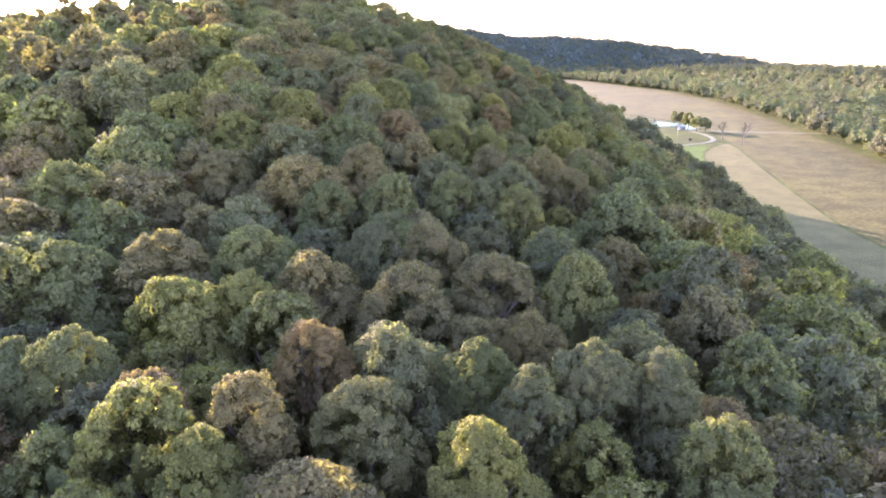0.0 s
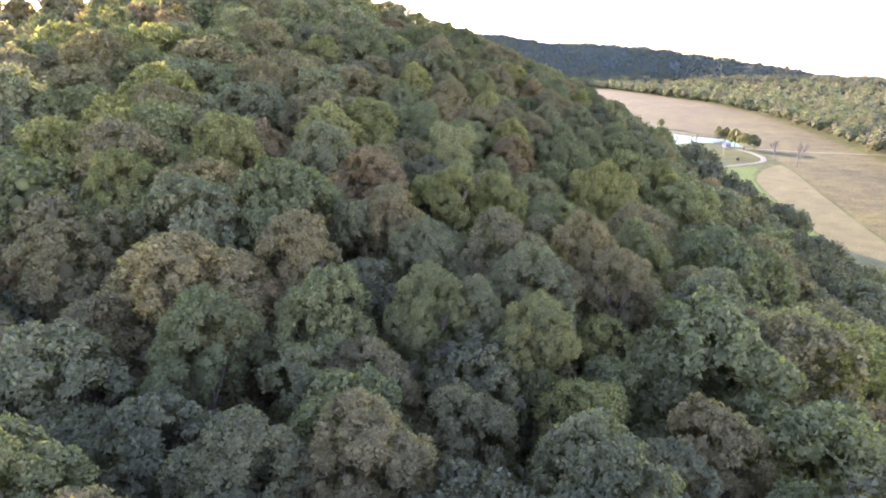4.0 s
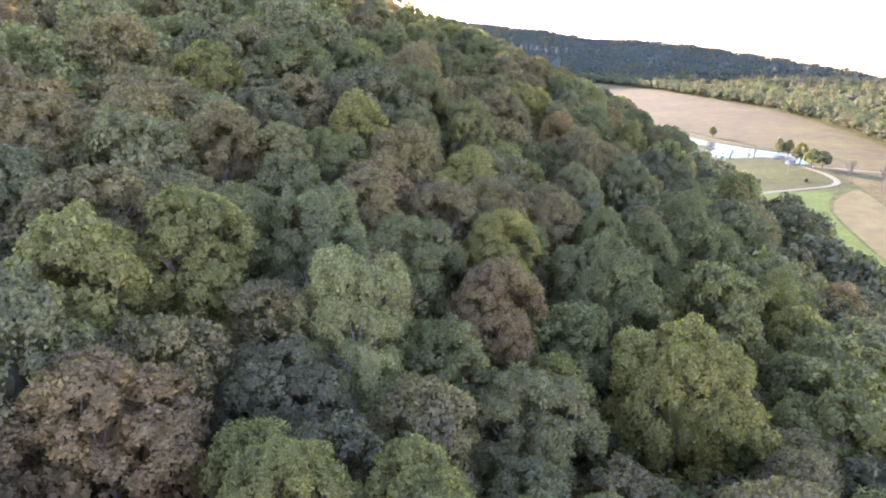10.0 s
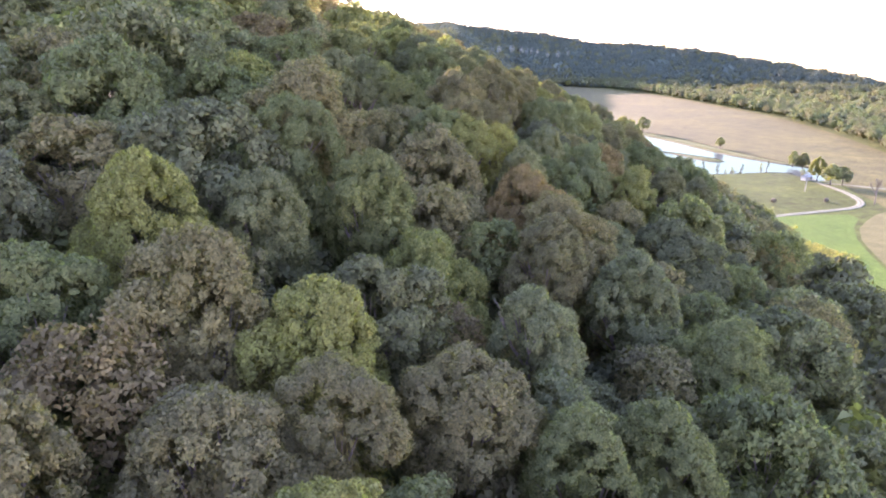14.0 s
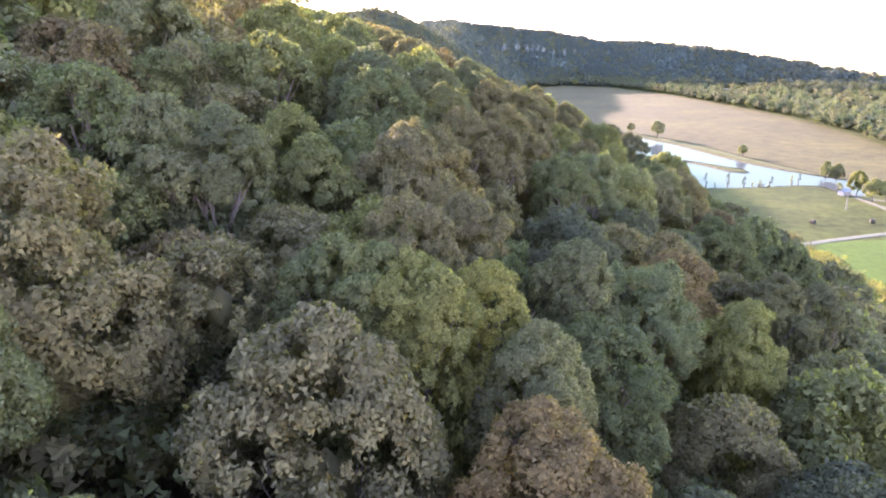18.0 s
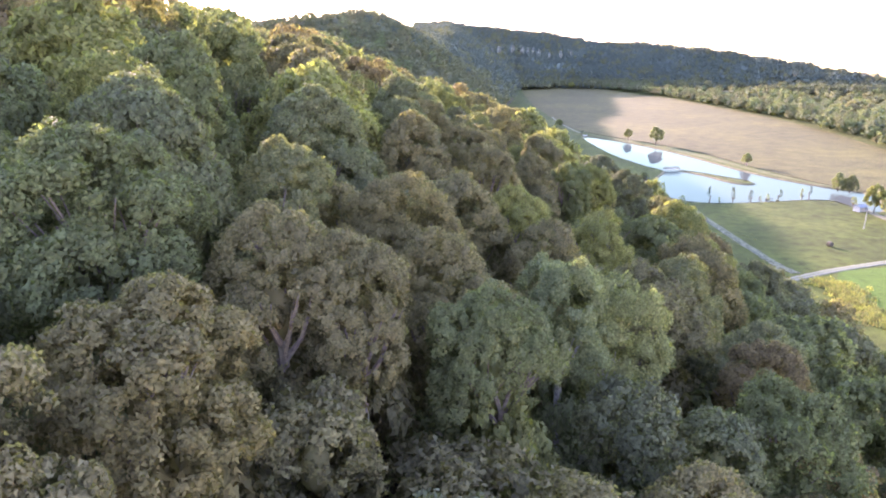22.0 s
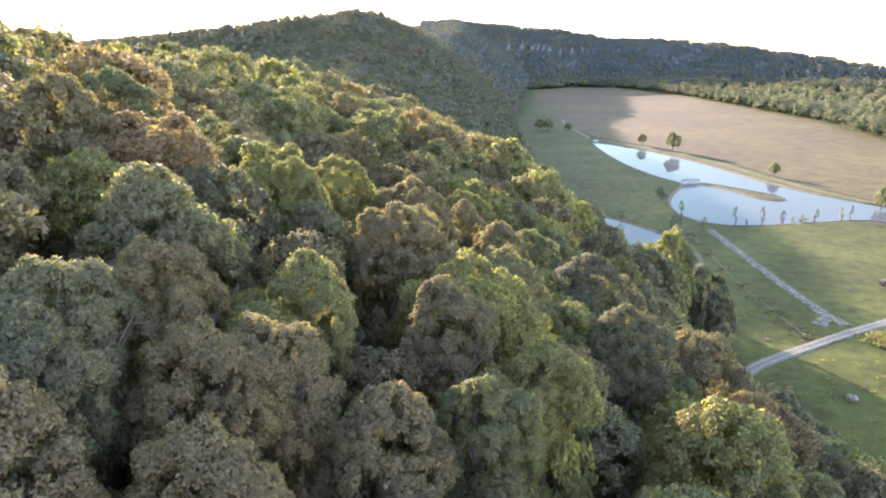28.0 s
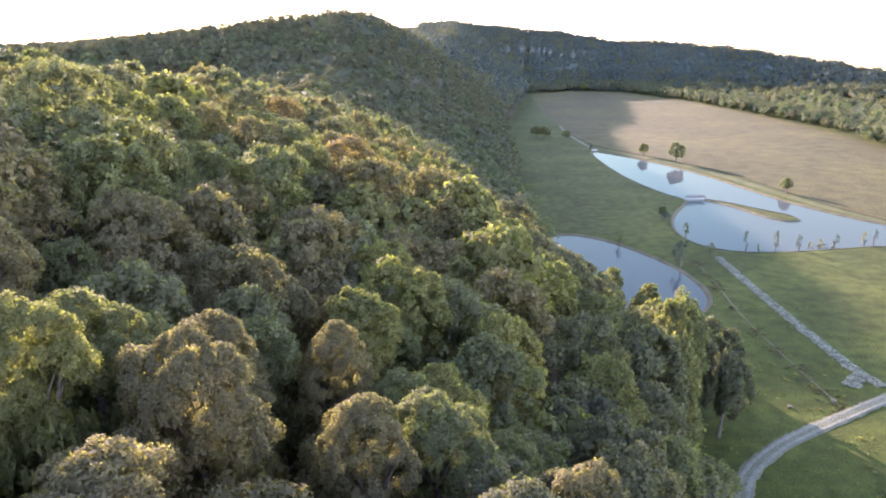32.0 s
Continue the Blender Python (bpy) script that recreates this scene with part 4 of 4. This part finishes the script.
def stump(x, y, tall):
    root = empty("stump", x, y, -0.3, "short dark post stump on the pond bank", "stump", "stumps")
    verts, faces = [], []
    tube(verts, faces, (0, 0, -0.2), (0.03, 0.02, tall), 0.2, 0.15, 9)
    n = len(verts)
    verts.append((0.03, 0.02, tall + 0.04))
    faces += [(n - 9 + i, n - 9 + (i + 1) % 9, n) for i in range(9)]
    made("post", verts, faces, [DARK_WOOD], root)


for x, y, tall in [(109.4, 453.5, 1.3), (127.6, 458.8, 1.3)]:
    stump(x, y, tall)


def rock_mesh(seed, size):
    bm = bmesh.new()
    bmesh.ops.create_icosphere(bm, subdivisions=2, radius=size)
    for v in bm.verts:
        v.co *= 1 + 0.35 * noise.noise(v.co * (1.6 / size) + Vector((seed, 0, 0)))
        v.co.z *= 0.7
    return bm


def stone_bed(name, line, width, label):
    """Riprap channel: a shallow strip with broken stone heaped on it."""
    root = ribbon(name, line, width, 0.05, RIPRAP, label, "drain", 0.1)
    rnd = np.random.RandomState(4)
    p = np.array(line, float)
    seg = np.r_[0, np.cumsum(np.hypot(*np.diff(p, axis=0).T))]
    n = int(seg[-1] * width * 2.2)
    at = rnd.uniform(0, seg[-1], n)
    cx, cy = np.interp(at, seg, p[:, 0]), np.interp(at, seg, p[:, 1])
    side = rnd.uniform(-0.5, 0.5, n) * width
    d = unit(p[-1] - p[0])
    cx, cy = cx + side * d[1], cy - side * d[0]
    size = rnd.uniform(0.18, 0.42, n)
    v = ICO_V[None] * size[:, None, None] * rnd.uniform(0.7, 1.2, (n, len(ICO_V), 1)) * (1, 1, 0.7) + np.stack([cx, cy, 0.14 + 0.0 * cx], 1)[:, None]
    f = ICO_F[None] + (np.arange(n) * len(ICO_V))[:, None, None]
    ob = made("stones", v.reshape(-1, 3), f.reshape(-1, 3), [RIPRAP], parent=root)
    tagged(ob, kind="stuff")


stone_bed("rock_channel", [(93.4, 442.8), (95.5, 414), (97.8, 386.4), (100.6, 361.8), (103.2, 354.6)], 2.5, "pale broken-stone drainage channel down the lawn")
stone_bed("rock_channel", [(100.8, 360.6), (96, 355)], 2.8, "pale broken-stone outfall beside the lane")

for x, y, size in [(88.3, 319.3, 1), (81.5, 345.5, 0.5), (90.6, 348.6, 0.5), (134.3, 456.2, 0.7)]:
    rock = new("boulder", None)
    rock.matrix_world = pose(x, y, 0.2)
    bm = rock_mesh(x, size)
    part("stone", bm, RIPRAP, tagged(rock, "pale weathered boulder lying in rough grass", "rock", "boulders"))


def hay_bale(x, y, turn):
    root = empty("hay_bale", x, y, 0.8, "dark round hay bale lying on the lawn", "hay bale", "hay bales", turn)
    bm = bmesh.new()
    bmesh.ops.create_cone(bm, cap_ends=True, segments=24, radius1=0.85, radius2=0.85, depth=1.5, matrix=Matrix.Rotation(radians(90), 4, "X"))
    bmesh.ops.bevel(bm, geom=[e for e in bm.edges if abs(abs(e.verts[0].co.y) - 0.75) < 0.01 and abs(e.verts[0].co.y - e.verts[1].co.y) < 0.01], offset=0.12, segments=2, affect="EDGES")
    for v in bm.verts:
        v.co *= 1 + 0.05 * noise.noise(v.co * 3)
    part("roll", bm, HAY, root)
    for y in (-0.45, 0, 0.45):
        bm = bmesh.new()
        bmesh.ops.create_cone(bm, segments=24, radius1=0.875, radius2=0.875, depth=0.04, matrix=Matrix.Translation((0, y, 0)) @ Matrix.Rotation(radians(90), 4, "X"))
        part("twine", bm, DARK_WOOD, root)


for x, y, turn in [(125, 385.1, 24), (146.9, 388, 72)]:
    hay_bale(x, y, turn)


def utility_pole(x, y):
    root = empty("utility_pole", x, y, 0, "bare pale wooden pole standing on the lawn", "pole")
    verts, faces = [], []
    tube(verts, faces, (0, 0, -0.5), (0.1, 0, 7.5), 0.17, 0.12, 10)
    made("shaft", verts, faces, [PALE_BARK], root)
    part("crossarm", boxed(-0.7, 0.8, -0.08, 0.08, 6.9, 7.05, 0.01), PALE_BARK, root)


utility_pole(*[(147.1, 409.3)][0])


def shed(x, y, turn):
    """White-painted boarded shed with a low gabled metal roof, a door and a window."""
    root = empty("shed", x, y, 0.0, "small white boarded shed under trees beside the lane", "shed", turn=turn)
    w, d, h, peak = 2.0, 1.5, 1.9, 0.8
    bm = bmesh.new()
    outline = [(-d, 0), (d, 0), (d, h), (0, h + peak), (-d, h)]
    ends = [[bm.verts.new((sx * w, py, pz)) for py, pz in outline] for sx in (-1, 1)]
    bm.faces.new(ends[0][::-1])
    bm.faces.new(ends[1])
    for k in range(5):
        bm.faces.new((ends[0][k], ends[0][(k + 1) % 5], ends[1][(k + 1) % 5], ends[1][k]))
    part("wall", bm, WHITE, root)
    for side in (-1, 1):
        bm = boxed(-w - 0.3, w + 0.3, 0, math.hypot(d, peak) + 0.35, 0, 0.07)
        slope = Matrix.Rotation(-math.atan2(peak, d), 4, "X")
        bmesh.ops.transform(bm, matrix=Matrix.Translation((0, 0, h + peak + 0.02)) @ Matrix.Rotation(0 if side > 0 else math.pi, 4, "Z") @ slope, verts=bm.verts[:])
        part("roof", bm, ROOF, root, "pale metal roof slope")
    for k in range(9):
        part("board", boxed(-w + 0.45 * k - 0.02, -w + 0.45 * k + 0.05, -d - 0.03, -d - 0.002, 0.1, h - 0.05), WHITE, root)
    part("door", boxed(-0.5, 0.45, -d - 0.07, -d - 0.035, 0.05, 1.75, 0.01), WOOD, root, "grey wooden door")
    part("window", boxed(0.8, 1.5, -d - 0.06, -d - 0.035, 0.9, 1.5, 0.01), GLASS_DARK, root, "dark window pane")


shed(*[(159.5, 438.5)][0], 25)


def bare_tree(x, y, tall, seed):
    """Leafless tree: trunk and three orders of branches."""
    root = empty("bare_tree", x, y, 0, "leafless brown-barked tree beside the lane", "tree", "bare trees")
    rnd = random.Random(seed)
    verts, faces, twigs, tf = [], [], [], []

    def grow(p, way, length, r, depth):
        q = p + way * length
        tube(*((verts, faces) if depth < 2 else (twigs, tf)), p, q, r, r * 0.6, 6 if depth < 2 else 3)
        if depth < 5:
            for _ in range(3 if depth else 5):
                w = (way + Vector((rnd.uniform(-0.8, 0.8), rnd.uniform(-0.8, 0.8), rnd.uniform(-0.2, 0.6)))).normalized()
                grow(p + way * length * rnd.uniform(0.6, 1), w, length * rnd.uniform(0.5, 0.72), r * 0.55, depth + 1)

    grow(Vector((0, 0, -0.3)), Vector((0.03, 0, 1)), tall * 0.45, 0.28, 0)
    made("trunk", verts, faces, [BARK], root)
    made("branches", twigs, tf, [BARK], root)


bare_tree(*[(164.4, 385.2)][0], 12.0, 1)
bare_tree(*[(165, 361.2)][0], 14.5, 2)

# ---- cliff showing through the far woods ----
for x, y, z, w, h in ((-28, 1432, 66, 8, 9), (-17, 1426, 62, 5, 12), (-4, 1432, 66, 8, 8), (20, 1447, 67, 9, 13), (38, 1444, 64, 6, 13), (48, 1446, 62, 5, 12), (58, 1448, 62, 4, 13), (68, 1449, 60, 8, 8), (88, 1448, 56, 5, 6), (108, 1449, 57, 6, 8), (127, 1449, 60, 4, 6)):
    bm = bmesh.new()
    bmesh.ops.create_grid(bm, x_segments=8, y_segments=10, size=1.0)
    for v in bm.verts:
        u, q = v.co.x, v.co.y
        px, pz = u * w * 0.5 * (1 - 0.35 * q * q), q * h * 0.5 * (1 - 0.3 * u * u)
        n = noise.noise(Vector((px * 0.45 + x, pz * 0.14, 1)))
        v.co = (px + 1.3 * n, 2.4 * n + 0.12 * pz + 0.14 * px * px, pz + 2.2 * noise.noise(Vector((px * 0.6, x, 3))))
    bmesh.ops.solidify(bm, geom=bm.faces[:], thickness=5.0)
    me = bpy.data.meshes.new("cliff")
    bm.to_mesh(me)
    bm.free()
    me.materials.append(CLIFF)
    tagged(new("cliff", me), "pale limestone cliff face among distant trees", "cliff", kind="structure").location = (x, y, z)

# ---- rough growth ----
def tufts(name, spots, height, mats, label, category):
    """Clumps of upright blades; spots: x, y and a size."""
    rnd = np.random.RandomState(len(spots))
    p = np.array(spots, float)
    k = 14
    n = len(p) * k
    base = np.repeat(p, k, 0)
    ang, lean = rnd.uniform(0, 6.283, n), rnd.uniform(0.1, 0.7, n)
    ht = height * base[:, 2] * rnd.uniform(0.5, 1.2, n)
    spread = base[:, 2] * 0.45
    bx, by = base[:, 0] + rnd.randn(n) * spread, base[:, 1] + rnd.randn(n) * spread
    bz = land(bx, by)
    w = 0.12 + 0.1 * rnd.rand(n)
    a = np.stack([bx - w * np.sin(ang), by + w * np.cos(ang), bz - 0.05], 1)
    b2 = np.stack([bx + w * np.sin(ang), by - w * np.cos(ang), bz - 0.05], 1)
    c = np.stack([bx + lean * ht * np.cos(ang), by + lean * ht * np.sin(ang), bz + ht], 1)
    v = np.stack([a, b2, c], 1).reshape(-1, 3)
    f = np.arange(n * 3).reshape(-1, 3)
    ob = made(name, v, f, mats, index=np.repeat(rnd.randint(len(mats), size=len(p)), k))
    return tagged(ob, label, category, kind="stuff")


def lane_gap(x, y):
    a = np.array(LANE)
    return min(math.hypot(x - px, y - py) for px, py in zip(np.interp(np.arange(0, 13, 0.25), range(14), a[:, 0]), np.interp(np.arange(0, 13, 0.25), range(14), a[:, 1])))


rnd = random.Random(12)
weeds = []
for _ in range(900):
    u, s = rnd.random(), rnd.gauss(0, 2.4)
    weeds.append((107 + 6 * (1 - u) + s + 2 * math.sin(u * 9), 300 + 50 * u + rnd.uniform(-2, 2), rnd.uniform(0.5, 1.3)))
tufts("weeds", weeds, 0.9, [LEAVES["Y"], LEAVES["O"], LEAVES["S"]], "rank pale weeds along the ditch", "weeds")
rough = []
while len(rough) < 420:
    x, y = rnd.uniform(50, 110), rnd.uniform(270, 400)
    if x > np.interp(y, EDGE_Y, EDGE_X) + 1 and (x < 105 or y < 345) and inside_by(np.array(x), np.array(y), SMALL_POND) < -1 and lane_gap(x, y) > 3 and abs(x - np.interp(y, [354, 443], [103, 93.4])) > 2.5 and noise.noise(Vector((x * 0.06, y * 0.06, 0))) > -0.25 and not (x > 105 and y < 366):
        rough.append((x, y, rnd.uniform(0.25, 0.7)))
tufts("grass", rough, 0.5, [LEAVES["G"], LEAVES["O"], LEAVES["S"]], "rough uncut grass between wood and lane", "grass")
ribbon("gully", [(85.1, 434.4), (86.2, 416.4), (85.9, 396), (87.1, 379.2), (89.2, 361.2), (91.2, 346.8)], 0.4, 0.02, MUD, "narrow bare soil gully down the rough grass", "gully", 0.05)
scar = [(x + rnd.gauss(0, 1.0), y + rnd.gauss(0, 1.5), rnd.uniform(0.3, 0.8)) for _ in range(26) for x, y in [(85.1, 434.4), (85.6, 422.4), (86.2, 416.4), (85.2, 411.6), (85.9, 396), (86.8, 381.6), (87.8, 370.8), (89.2, 361.2), (90, 352.8), (90.7, 348), (91.2, 345.6)]]
tufts("dead_grass", scar, 0.35, [MUD, MUD, LEAVES["O"]], "line of dead brown grass and brush", "grass")
